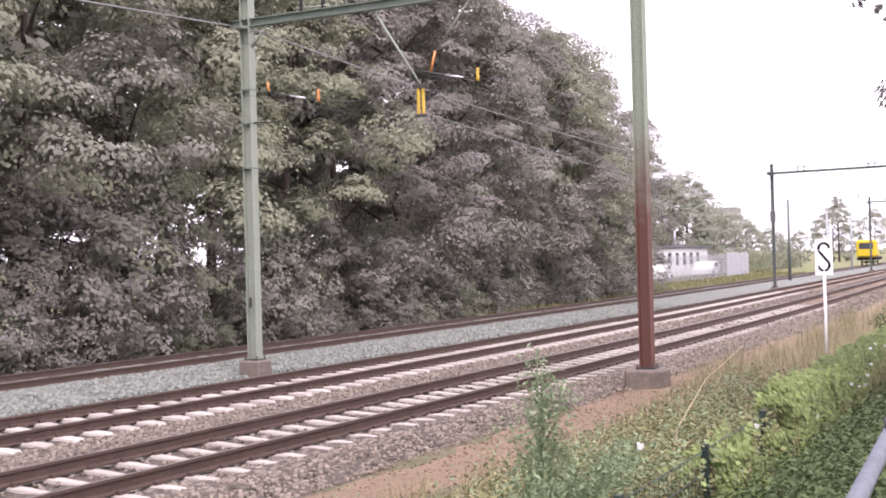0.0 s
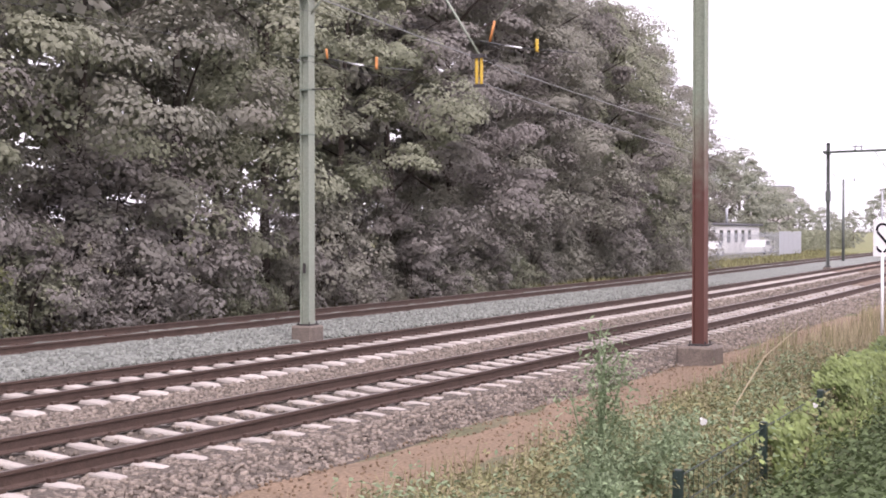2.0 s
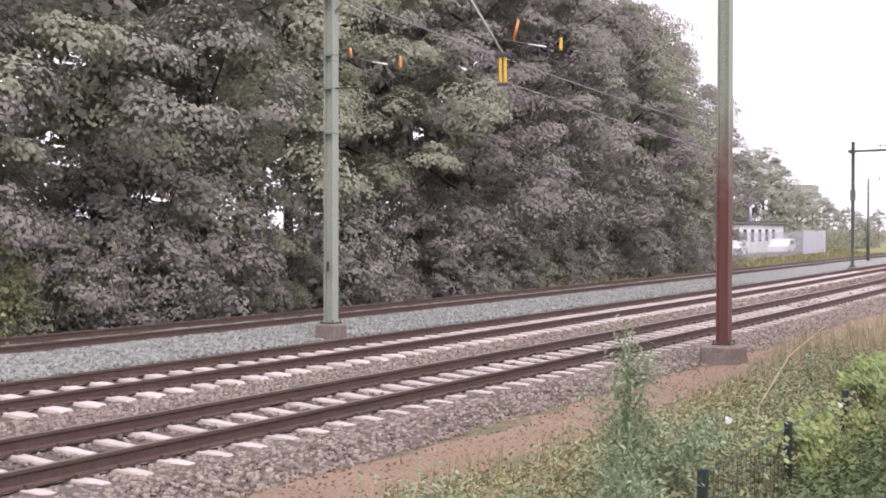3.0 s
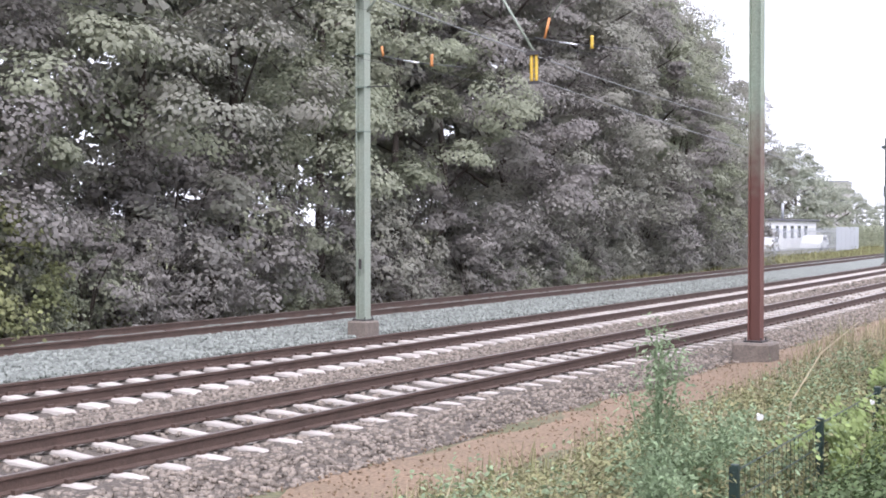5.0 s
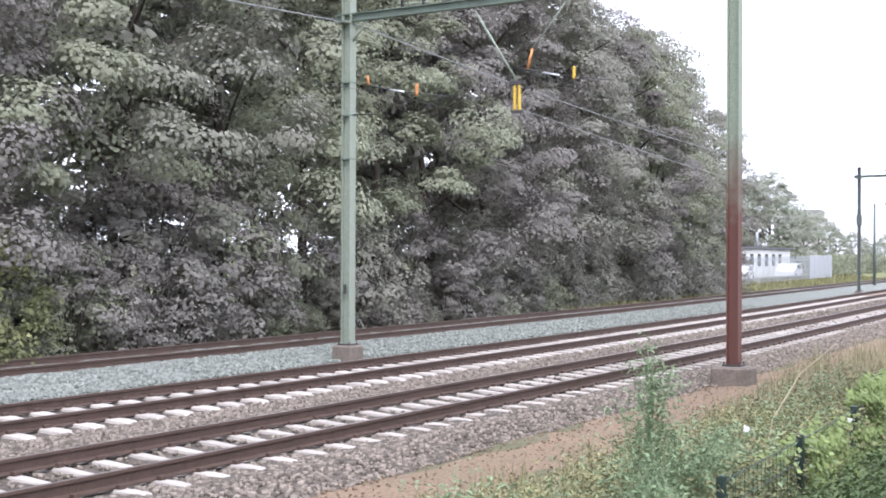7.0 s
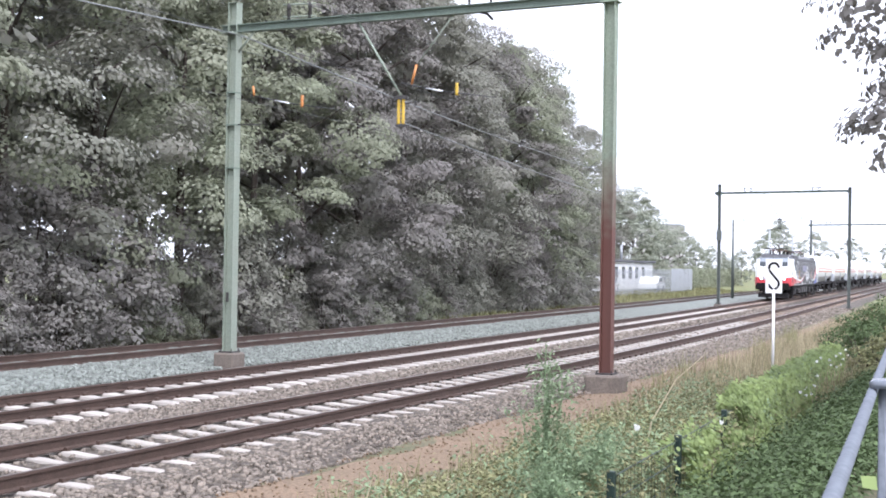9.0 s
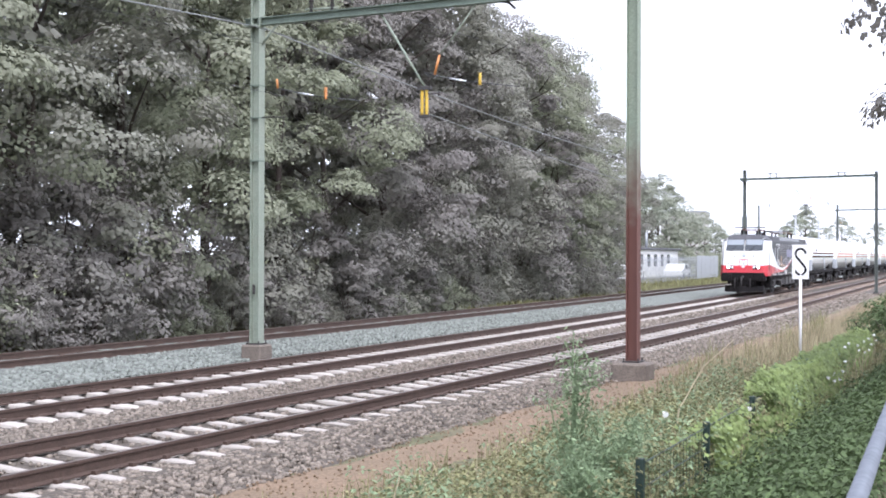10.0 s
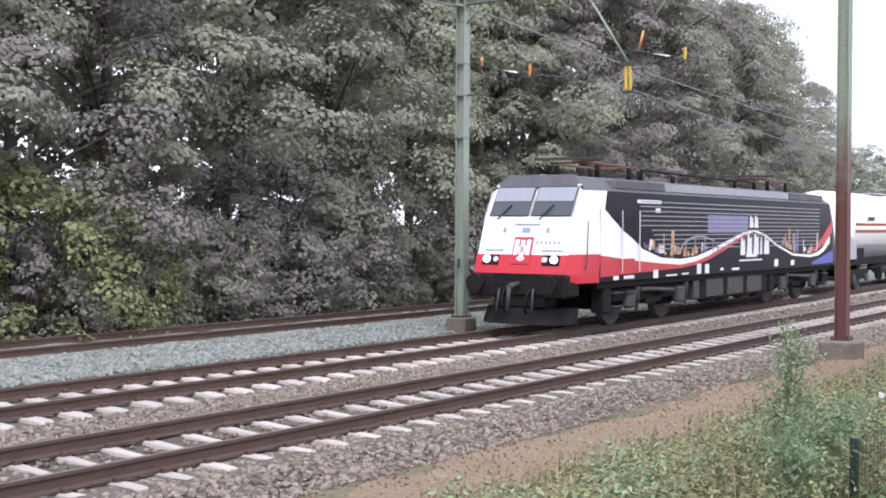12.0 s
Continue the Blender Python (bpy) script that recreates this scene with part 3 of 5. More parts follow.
    part("drop_insulator", tubes(([(0.0, 2.74, 6.1), (0.0, 2.62, 6.55)], 0.028)), M["orange"], p, "orange rod insulator")
    if full:
        part("number_plate", boxes((-0.14, -0.125, 7.25, 7.32, 1.27, 1.49)), M["steel"], p, "small dark plate")
    return p


portal(13.1, "tall steel portal with a pale green and a rusting post", (M["mast"], M["mast_worn"]))
portal(75.0, "dark steel portal over the tracks further along the line", (M["mast_far"], M["mast_far"]), full=False, ends=(6.98, -1.46), stout=0.1)
portal(137.0, "dark steel portal over the tracks in the distance", (M["mast_far"], M["mast_far"]), full=False, ends=(6.98, -1.46), stout=0.1)


def wire(name, pts, r, label, mat="wire"):
    tagged(part(name, tubes((pts, r), sides=5), M[mat], None), label, "overhead wire", "overhead wires")


def span(y, z, sag, dip=0.0):
    out = []
    for a, b in ((-49, 13.1), (13.1, 75), (75, 137)):
        for k in range(12):
            u = k / 12
            x = a + (b - a) * u
            out.append((x, y + bend(x), z - sag * 4 * u * (1 - u)))
    return out


for yy in (0.75, 4.7):
    wire("contact_wire", span(yy, 5.42, 0.05), 0.0045, "grey contact wire hung over the track")
    wire("carrier_wire", span(yy, 6.52, 0.7), 0.004, "grey carrier wire sagging over the track")
wire("feeder_wire", span(7.2, 7.48, 0.9), 0.017, "pale grey feeder wire from post to post", "wire_pale")
wire("return_wire", [q for q in span(2.95, 5.3, 0.9) if q[0] > 13.0], 0.012, "pale grey wire sagging between the portals", "wire_pale")


def s_sign(x, y):
    s = thing("signal_board", x, y, -0.34, "white railway signal board with a black letter on a white post", "sign", rz=14)
    part("post", tubes(([(0, 0, 0), (0, 0, 2.2)], 0.03)), M["white"], s)
    part("board", boxes((-0.02, 0.0, -0.175, 0.175, 2.04, 2.78), bevel=0.005), M["white"], s)
    # a tall thin S, drawn in one stroke
    run = [(0.105 * math.cos(radians(a)), 0.45 + 0.115 * math.sin(radians(a))) for a in range(5, 206, 20)]
    run += [(0.105 * math.cos(radians(a)), 0.12 + 0.115 * math.sin(radians(a))) for a in range(25, -176, -20)]
    bm = tubes(([(-0.03, -u, 2.13 + v) for u, v in run], 0.026), sides=6)
    for v in bm.verts:
        v.co.x = -0.024 + (v.co.x + 0.03) * 0.12
    part("letter", bm, M["black"], s, "black letter S")


s_sign(16.2, -4.44)


# ---- woods ----
def limb_mesh(rngt, height, r0, spread):
    bm = bmesh.new()
    lean = rngt.normal(size=2) * 0.25
    trunk = [(lean[0] * (k / 6) ** 2, lean[1] * (k / 6) ** 2, height * 0.85 * k / 6 - 0.5) for k in range(7)]
    tube(bm, trunk, [r0 * (1 - 0.8 * k / 6) for k in range(7)], 8)
    for _ in range(11):
        h = rngt.uniform(0.22, 0.75) * height
        a = rngt.uniform(0, 6.28)
        ln = spread * rngt.uniform(0.55, 0.95)
        p0 = Vector((lean[0] * (h / height) ** 2, lean[1] * (h / height) ** 2, h))
        p1 = p0 + Vector((math.cos(a) * ln * 0.5, math.sin(a) * ln * 0.5, ln * 0.35))
        p2 = p0 + Vector((math.cos(a) * ln, math.sin(a) * ln, ln * 0.6))
        tube(bm, [p0, p1, p2], [r0 * 0.35, r0 * 0.22, r0 * 0.06], 5)
    return bm


def tree_kind(seed, height, r, low, mat, sprays, per, leaf, label, spread=0.5, belly=0.62):
    rt = np.random.default_rng(seed)
    t = thing("tree", 0, 0, -200, label, "tree", "woodland trees")
    part("trunk", limb_mesh(rt, height, 0.2, r), M["bark"], t)
    pts, face = crown_points(rt, r, r, low, height, sprays, per, spread, belly=belly)
    put("crown", leaves("crown", pts, rt.uniform(0.65, 1.25, len(pts)) * leaf, mat, rt, slim=0.82, facing=face), t)
    return t


KINDS = [
    tree_kind(11, 14.0, 4.0, 1.6, M["leaf"], 44, 920, 0.13, "tall broadleaf tree with dull dark green foliage at the wood's edge", 1.42),
    tree_kind(12, 13.5, 3.9, 1.3, M["leaf_b"], 44, 920, 0.125, "tall broadleaf tree with mid-green foliage at the wood's edge", 1.36),
    tree_kind(13, 12.5, 3.8, 1.0, M["leaf_p"], 44, 920, 0.128, "broadleaf tree with purplish dark foliage at the wood's edge", 1.36),
    tree_kind(14, 15.0, 4.2, 3.3, M["leaf"], 40, 210, 0.34, "tall spreading tree with dark foliage deeper in the wood", 1.6),
    tree_kind(15, 14.0, 4.0, 3.2, M["leaf_b"], 40, 920, 0.128, "tall broadleaf tree with a bare lower trunk at the wood's edge", 1.36),
]
ROWS = [
    (2, 16.5, 0, 1.04), (6.5, 15.9, 2, 0.99), (10.5, 17, 1, 1.1), (15, 16.2, 0, 1.05), (19.5, 16.6, 1, 1.08), (24, 16.6, 4, 1.05), (28, 16.2, 4, 1.02), (32.5, 16.4, 2, 1.1), (37, 16.2, 2, 1.16), (41.5, 16.0, 0, 1.1),
    (46, 16.4, 0, 1.16), (50.5, 16, 2, 1.15), (55, 16.2, 1, 1.08), (59, 16.2, 0, 1.03), (63, 16.6, 1, 1.02), (67.5, 16.8, 2, 0.85), (71.5, 17.2, 0, 0.62), (0, 22, 3, 1.14), (7, 23, 3, 1.2),
    (14, 22, 3, 1.2), (21.5, 23, 3, 1.2), (29, 22.5, 3, 1.2), (36, 23, 3, 1.22), (44, 22, 3, 1.2), (52, 22.5, 3, 1.12), (60, 22, 3, 1.05), (67, 22.5, 3, 1.05), (74, 23.5, 3, 0.86), (10, 30, 3, 1.25), (24, 30, 3, 1.3), (40, 30, 3, 1.3), (56, 29, 3, 1.3), (72, 29, 3, 1.05),
    (112.5, 27.1, 0, 1.12), (104, 29, 1, 1.0), (110, 26.2, 2, 0.85),
]
for i, (x, y, k, s) in enumerate(ROWS):
    src = KINDS[k]
    m = pose(x, y + bend(x), -0.1, 0, 0, (i * 77) % 360) @ Matrix.Diagonal((s, s, s * (0.94 + 0.03 * (i % 5)), 1))
    if src.location.z < -100:
        src.matrix_basis = m
    else:
        c = copy_thing(src, m)
        c.matrix_basis = m


def bush_kind(seed, r, h, mat, sprays, per, leaf, label, name="bush"):
    rt = np.random.default_rng(seed)
    b = thing(name, 0, 0, -200, label, "bush", "undergrowth bushes")
    bm = bmesh.new()
    for _ in range(9):
        a, ln = rt.uniform(0, 6.28), r * rt.uniform(0.4, 0.8)
        tube(bm, [(0, 0, -0.2), (math.cos(a) * ln * 0.4, math.sin(a) * ln * 0.4, h * 0.45), (math.cos(a) * ln, math.sin(a) * ln, h * 0.8)], [0.035, 0.025, 0.008], 5)
    part("stem", bm, M["bark"], b)
    pts, face = crown_points(rt, r, r, -0.1, h, sprays, per, 0.62)
    put("foliage", leaves("foliage", pts, rt.uniform(0.65, 1.25, len(pts)) * leaf, mat, rt, slim=0.8, facing=face), b)
    return b


BUSHES = [
    bush_kind(21, 1.7, 2.6, M["leaf"], 30, 200, 0.098, "dark green shrub at the foot of the wood"),
    bush_kind(22, 1.6, 1.9, M["leaf_b"], 30, 200, 0.088, "low green bramble bush beside the siding"),
    bush_kind(23, 2.0, 3.2, M["leaf_p"], 32, 200, 0.105, "purplish dark shrub at the foot of the wood"),
    bush_kind(24, 1.8, 2.8, M["leaf_y"], 32, 210, 0.09, "yellow-green shrub at the foot of the wood"),
]
BR = np.random.default_rng(5)
spots = [(2.2, 14.0, 3, 1.3), (5.2, 13.9, 3, 1.35), (8.0, 14.2, 3, 1.15), (10.4, 14.6, 1, 1.2)]
x = -3.0
while x < 67:
    kind = int(BR.choice([0, 2, 0, 1, 2]))
    spots.append((x, 13.9 + BR.uniform(-0.35, 0.6), kind, BR.uniform(0.45, 0.9)))
    if BR.random() < 0.75:
        spots.append((x + 0.8, 15.4 + BR.uniform(-0.3, 0.6), int(BR.choice([0, 2, 0])), BR.uniform(1.0, 1.5) * (0.92 if 20 < x < 31 else 1)))
    x += BR.uniform(1.5, 2.3)
for i, (x, y, k, s) in enumerate(spots):
    src = BUSHES[k]
    m = pose(x, y + bend(x), terrain(y) - 0.03, 0, 0, (i * 101) % 360) @ Matrix.Diagonal((s, s, s, 1))
    if src.location.z < -100:
        src.matrix_basis = m
    else:
        copy_thing(src, m).matrix_basis = m


# ---- the train ----
BODY, HALF = 18.0, 1.36
LOCO_LENGTH = 19.5


def rings_mesh(name, rings, mats, pick, caps=True):
    v, f, idx, n = [], [], [], len(rings[0])
    for r in rings:
        v += r
    for i in range(len(rings) - 1):
        for k in range(n - 1):
            q = (i * n + k, (i + 1) * n + k, (i + 1) * n + k + 1, i * n + k + 1)
            f.append(q)
            c = sum((Vector(v[j]) for j in q), Vector()) / 4
            idx.append(pick(c))
        f.append((i * n + n - 1, (i + 1) * n + n - 1, (i + 1) * n, i * n))
        idx.append(pick(Vector((0, 0, 0))))
    if caps:
        f += [tuple(range(n)), tuple(len(v) - n + k for k in range(n))[::-1]]
        idx += [pick(Vector((-9, 0, 2))), pick(Vector((99, 0, 2)))]
    return mesh_of(name, v, f, mats, idx)


def wheel_mesh(r):
    bm = bmesh.new()
    for s in (-0.7525, 0.7525):
        o = 0.07 if s > 0 else -0.07
        tube(bm, [(0, s - o, 0), (0, s - o * 0.6, 0), (0, s - o * 0.6, 0), (0, s + o, 0)], [r * 1.05, r * 1.05, r, r * 0.98], 24)
    tube(bm, [(0, -0.75, 0), (0, 0.75, 0)], 0.09, 8)
    return bm


def build_loco():
    loco = thing("locomotive", 0, 0, 0, "black electric locomotive with white-and-red front and waving side stripes", "locomotive")
    prof = [(1, 1.02), (1, 1.2), (1, 1.62), (1, 2.4), (0.985, 2.95), (0.7, 3.24), (0.35, 3.3), (0, 3.31)]
    half = [(w, z) for w, z in prof]
    line = [(-w, z) for w, z in half] + [(w, z) for w, z in half[-2::-1]]

    def rake(z):
        return 0.0 if z < 1.2 else (z - 1.2) * 0.36 if z < 2.4 else 0.432 + (z - 2.4) * 0.6

    def ring(x, w, k, d=1):
        return [(x + d * k * rake(z), y * w, z) for y, z in line]
    rings = [ring(0.0, 1.08, 1.0), ring(0.35, 1.27, 0.8), ring(0.95, HALF, 0.5), ring(1.7, HALF, 0.0), ring(9, HALF, 0), ring(BODY - 1.7, HALF, 0), ring(BODY - 0.95, HALF, 0.5, -1), ring(BODY - 0.35, 1.27, 0.8, -1), ring(BODY, 1.08, 1.0, -1)]

    def pick(c):
        if c.z > 2.9:
            return 3
        if c.x < 1.25 or c.x > 90:
            return 2 if 1.05 < c.z < 1.6 and c.x > -1 else 1 if c.z > 1.2 else 0
        return 0
    put("body", rings_mesh("body", rings, [M["black"], M["white"], M["red"], M["roof"]], pick), loco)
    # front face
    tilt = Matrix.Translation((0, 0, 1.2)) @ Matrix.Rotation(math.atan(0.36), 4, "Y") @ Matrix.Translation((0, 0, -1.2))
    part("front_panel", boxes((-0.02, 0.0, -1.07, 1.07, 1.62, 2.46)), M["white"], loco, "white front panel").matrix_basis = tilt
    part("front_band", boxes((-0.03, 0.0, -1.08, 1.08, 1.2, 1.615)), M["red"], loco, "red front band").matrix_basis = tilt
    part("crest", boxes((-0.05, -0.03, -0.23, 0.23, 1.4, 2.0), bevel=0.008), M["red"], loco, "red shield with a white figure").matrix_basis = tilt
    part("crest_figure", boxes((-0.06, -0.05, -0.05, 0.05, 1.47, 1.93), (-0.06, -0.05, -0.19, -0.09, 1.6, 1.94), (-0.06, -0.05, 0.09, 0.19, 1.6, 1.94), (-0.06, -0.05, -0.13, 0.13, 1.64, 1.8), (-0.06, -0.05, -0.09, 0.09, 1.5, 1.55)), M["plate"], loco).matrix_basis = tilt
    bm = boxes((-0.02, 0.2, -1.05, 1.05, 0.725, 1.03))
    for v in bm.verts:
        if v.co.z > 0.9:
            v.co.y *= 0.76
    brow = part("cab_brow", bm, M["roof"], loco, "dark roof front over the windscreens")
    brow.matrix_basis = Matrix.Translation((0.425, 0, 2.41)) @ Matrix.Rotation(math.atan(0.6), 4, "Y")
    for y0 in (-0.98, 0.03):
        bm = boxes((-0.02, 0.0, y0, y0 + 0.95, 0, 0.72), bevel=0.008)
        pane = part("windscreen", bm, M["glass"], loco, "large dark windscreen pane")
        pane.matrix_basis = Matrix.Translation((0.425, 0, 2.41)) @ Matrix.Rotation(math.atan(0.6), 4, "Y")
        bl = part("sun_blind", boxes((-0.026, -0.021, y0 + 0.03, y0 + 0.92, 0.36, 0.7)), M["blind"], loco, "pale pulled-down blind")
        bl.matrix_basis = pane.matrix_basis
        wp = part("wiper", tubes(([(-0.05, y0 + 0.7, -0.12), (-0.05, y0 + 0.45, 0.25)], 0.014), sides=5), M["under"], loco)
        wp.matrix_basis = pane.matrix_basis
    for s in (-1, 1):
        part("lamp_housing", boxes((-0.045, -0.03, s * 0.72 - 0.2, s * 0.72 + 0.2, 1.38, 1.6), bevel=0.01), M["under"], loco).matrix_basis = tilt
        part("headlight", tubes(([(-0.04, s * 0.8, 1.5), (-0.09, s * 0.8, 1.5)], 0.08), sides=14), M["lamp"], loco, "lit round headlight").matrix_basis = tilt
        part("marker_light", tubes(([(-0.04, s * 0.58, 1.5), (-0.07, s * 0.58, 1.5)], 0.06), sides=12), M["chrome"], loco).matrix_basis = tilt
        part("buffer", tubes(([(0.0, s * 0.86, 1.0), (-0.3, s * 0.86, 1.0), (-0.31, s * 0.86, 1.0), (-0.37, s * 0.86, 1.0)], [0.1, 0.1, 0.2, 0.2]), sides=12), M["under"], loco)
        part("rear_buffer", tubes(([(BODY, s * 0.86, 1.0), (BODY + 0.4, s * 0.86, 1.0), (BODY + 0.41, s * 0.86, 1.0), (BODY + 0.48, s * 0.86, 1.0)], [0.1, 0.1, 0.24, 0.24]), sides=12), M["under"], loco)
        part("buffer_box", boxes((-0.1, 0.3, s * 0.86 - 0.28, s * 0.86 + 0.28, 0.72, 1.2), bevel=0.03), M["under"], loco)
        part("handrail", tubes(([(0.4, s * 1.33, 1.3), (0.45, s * 1.34, 1.5), (0.5, s * 1.34, 2.3)], 0.014), sides=5), M["steel"], loco)
        part("top_lamp", tubes(([(0.84, s * 0.98, 3.06), (0.76, s * 0.98, 3.06)], 0.035), sides=10), M["plate"], loco)
    part("headstock", boxes((-0.05, 0.4, -1.2, 1.2, 0.75, 1.05), bevel=0.03), M["under"], loco)
    plough = bmesh.new()
    sect = [(-0.3, 0.16), (-0.08, 0.5), (0.06, 0.5), (0.0, 0.16)]
    cols = [[plough.verts.new((px + back, yy, pz)) for px, pz in sect] for yy, back in ((-1.05, 0.6), (-0.7, 0.2), (0, 0.1), (0.7, 0.2), (1.05, 0.6))]
    for c0, c1 in zip(cols, cols[1:]):
        for k in range(4):
            plough.faces.new((c0[k], c0[(k + 1) % 4], c1[(k + 1) % 4], c1[k]))
    plough.faces.new(cols[0][::-1])
    plough.faces.new(cols[-1])
    part("snow_plough", plough, M["under"], loco)
    part("front_skirt", boxes((0.0, 0.5, -0.62, 0.62, 0.5, 0.78), bevel=0.03), M["under"], loco)
    for q in (-0.3, 0.28):
        part("brake_hose", tubes(([(-0.06, q, 0.9), (-0.2, q, 0.75), (-0.22, q * 0.9, 0.45), (-0.1, q * 0.8, 0.4)], 0.025)), M["under"], loco)
    part("coupling", tubes(([(-0.4, 0, 0.95), (0.1, 0, 1.0)], 0.06), ([(-0.38, 0, 0.95), (-0.36, 0.05, 0.45)], 0.045), ([(-0.1, 0.4, 0.9), (-0.2, 0.42, 0.4)], 0.025), ([(-0.1, -0.4, 0.9), (-0.2, -0.42, 0.4)], 0.025)), M["steel"], loco)
    part("front_number", boxes(*[(-0.026, -0.018, -0.84 + 0.1 * k, -0.79 + 0.1 * k, 1.85, 1.92) for k in range(6)]), M["blind"], loco).matrix_basis = tilt
    for y, w, z, h in ((-0.95, 0.5, 1.68, 0.05), (0.45, 0.45, 1.68, 0.05), (-0.1, 0.2, 2.1, 0.12), (-0.55, 0.08, 2.1, 0.12), (0.48, 0.08, 2.1, 0.12), (-0.3, 0.6, 2.26, 0.05)):
        part("front_lettering", boxes((-0.026, -0.018, y, y + w, z, z + h)), M["blind"], loco).matrix_basis = tilt
    part("lower_panel", boxes((-0.035, 0.02, -1.09, 1.09, 0.98, 1.205)), M["under"], loco)
    # side decoration
    up = [(1.0, 2.66), (1.48, 2.4), (2.0, 2.13), (2.5, 1.94), (3.05, 1.7), (4.0, 1.49), (5.1, 1.44), (6.0, 1.48), (6.8, 1.6), (7.95, 1.83), (9.17, 2.06), (9.97, 2.14), (10.8, 2.02), (11.87, 1.71), (13.18, 1.44), (14.77, 1.38), (15.5, 1.45), (16.04, 1.6), (16.7, 2.01)]
    mid = [(1.0, 1.59), (1.48, 1.55), (2.0, 1.5), (2.5, 1.46), (3.05, 1.42), (4.0, 1.36), (5.1, 1.3), (6.0, 1.36), (6.8, 1.48), (7.95, 1.73), (9.17, 1.99), (9.97, 2.08), (10.8, 1.96), (11.87, 1.65), (13.18, 1.38), (14.77, 1.3), (15.5, 1.34), (16.04, 1.45), (16.7, 1.72)]
    low = [(1.0, 1.13), (1.48, 1.14), (2.0, 1.16), (2.5, 1.17), (3.05, 1.18), (4.0, 1.2), (5.1, 1.22), (6.0, 1.28), (6.8, 1.38), (7.95, 1.62), (9.17, 1.93), (9.97, 2.06)]
    y = -HALF - 0.008
    part("white_wave", ribbon(mid, up, y), M["white"], loco, "white waving stripe")
    part("red_wave", ribbon(low, mid[:len(low)], y), M["red"], loco, "red waving stripe")
    part("red_tail", ribbon([(14.4, 1.42), (15.2, 1.47), (16.0, 1.64), (16.9, 2.05)], [(14.4, 1.43), (15.2, 1.62), (16.0, 1.95), (16.9, 2.45)], y - 0.003), M["red"], loco)
    part("blue_tail", ribbon([(14.9, 1.08), (15.8, 1.08), (17.0, 1.1)], [(14.9, 1.15), (15.8, 1.28), (17.0, 1.5)], y - 0.003), M["blue"], loco)
    for k in range(11):
        z = 1.68 + 0.107 * k
        x0 = 3.2 + max(0, 0.5 - 0.1 * k) if k < 5 else 2.7
        bm = boxes((x0 + 0.2, 15.6, y - 0.012, y + 0.004, z, z + 0.022))
        part("grille_slat", bm, M["slat"], loco)
    part("city_print", boxes((6.75, 9.5, y - 0.004, y + 0.004, 2.06, 2.5)), M["violet"], loco, "violet printed evening sky")
    rt = np.random.default_rng(81)
    for k in range(84):
        a = rt.uniform(2.9, 6.9) if k % 5 < 3 else rt.uniform(12.2, 15.4)
        base = float(np.interp(a, [q[0] for q in up], [q[1] for q in up])) + 0.03
        tall = 0.06 + 0.62 * rt.random() ** 3 if abs(a - 4.1) < 0.5 or a > 12.4 else 0.05 + 0.2 * rt.random() ** 2
        z0 = base + rt.uniform(0, 0.1)
        part("city_print", boxes((a, a + rt.uniform(0.03, 0.16), y - 0.005, y + 0.003, z0, min(2.85, z0 + tall))), M[("amber", "amber", "plate", "violet")[k % 4]], loco)
    arc = [(5.05 + 1.2 * (1 - math.cos(u)), y - 0.006, 1.56 + 0.41 * math.sin(u)) for u in (math.pi * k / 12 for k in range(13))]
    bm = tubes((arc, 0.022), sides=5)
    for p in arc[1:-1:2]:
        tube(bm, [(p[0], p[1], 1.56), p], 0.012, 4)
    part("bridge_print", bm, M["slat"], loco, "pale printed arch bridge")
    for x0, w, z0, h in ((8.95, 0.36, 1.46, 0.46), (9.42, 0.4, 1.46, 0.54), (9.92, 0.4, 1.46, 0.56), (10.42, 0.18, 1.46, 0.52), (10.72, 0.42, 1.46, 0.46), (9.6, 0.3, 2.19, 0.32), (9.97, 0.3, 2.19, 0.32)):
        part("side_mark", ribbon([(x0, z0), (x0 + w * 0.45, z0), (x0 + w * 0.5, z0), (x0 + w, z0)], [(x0 + 0.06, z0 + h), (x0 + w * 0.45, z0 + h), (x0 + w * 0.5, z0 + h * 0.8), (x0 + w - 0.05, z0 + h * 0.9)], y - 0.012), M["plate"], loco, "large white mark")
    for x0, x1, z0, z1 in ((2.75, 4.0, 2.72, 2.8), (3.7, 3.95, 2.52, 2.62), (8.9, 10.6, 1.3, 1.34), (9.4, 10.2, 1.4, 1.48), (2.1, 2.6, 1.06, 1.13), (1.6, 1.85, 1.05, 1.14), (3.6, 3.85, 1.03, 1.22), (4.3, 4.9, 1.05, 1.09), (5.2, 5.6, 1.06, 1.1), (6.1, 6.35, 1.05, 1.3), (6.6, 6.85, 1.05, 1.28), (7.6, 7.8, 1.1, 1.16), (11.6, 11.9, 1.1, 1.3), (13.0, 13.3, 1.1, 1.25), (8.4, 8.9, 1.08, 1.14)):
        part("side_lettering", boxes((x0, x1, y - 0.004, y + 0.004, z0, z1)), M["plate"], loco)
    part("door", boxes((1.95, 2.6, y - 0.012, y - 0.002, 1.3, 1.5)), M["red"], loco)
    for x0 in (1.9, 2.75):
        part("grab_rail", tubes(([(x0, y - 0.06, 1.2), (x0, y - 0.06, 2.55)], 0.016), sides=5), M["chrome"], loco)
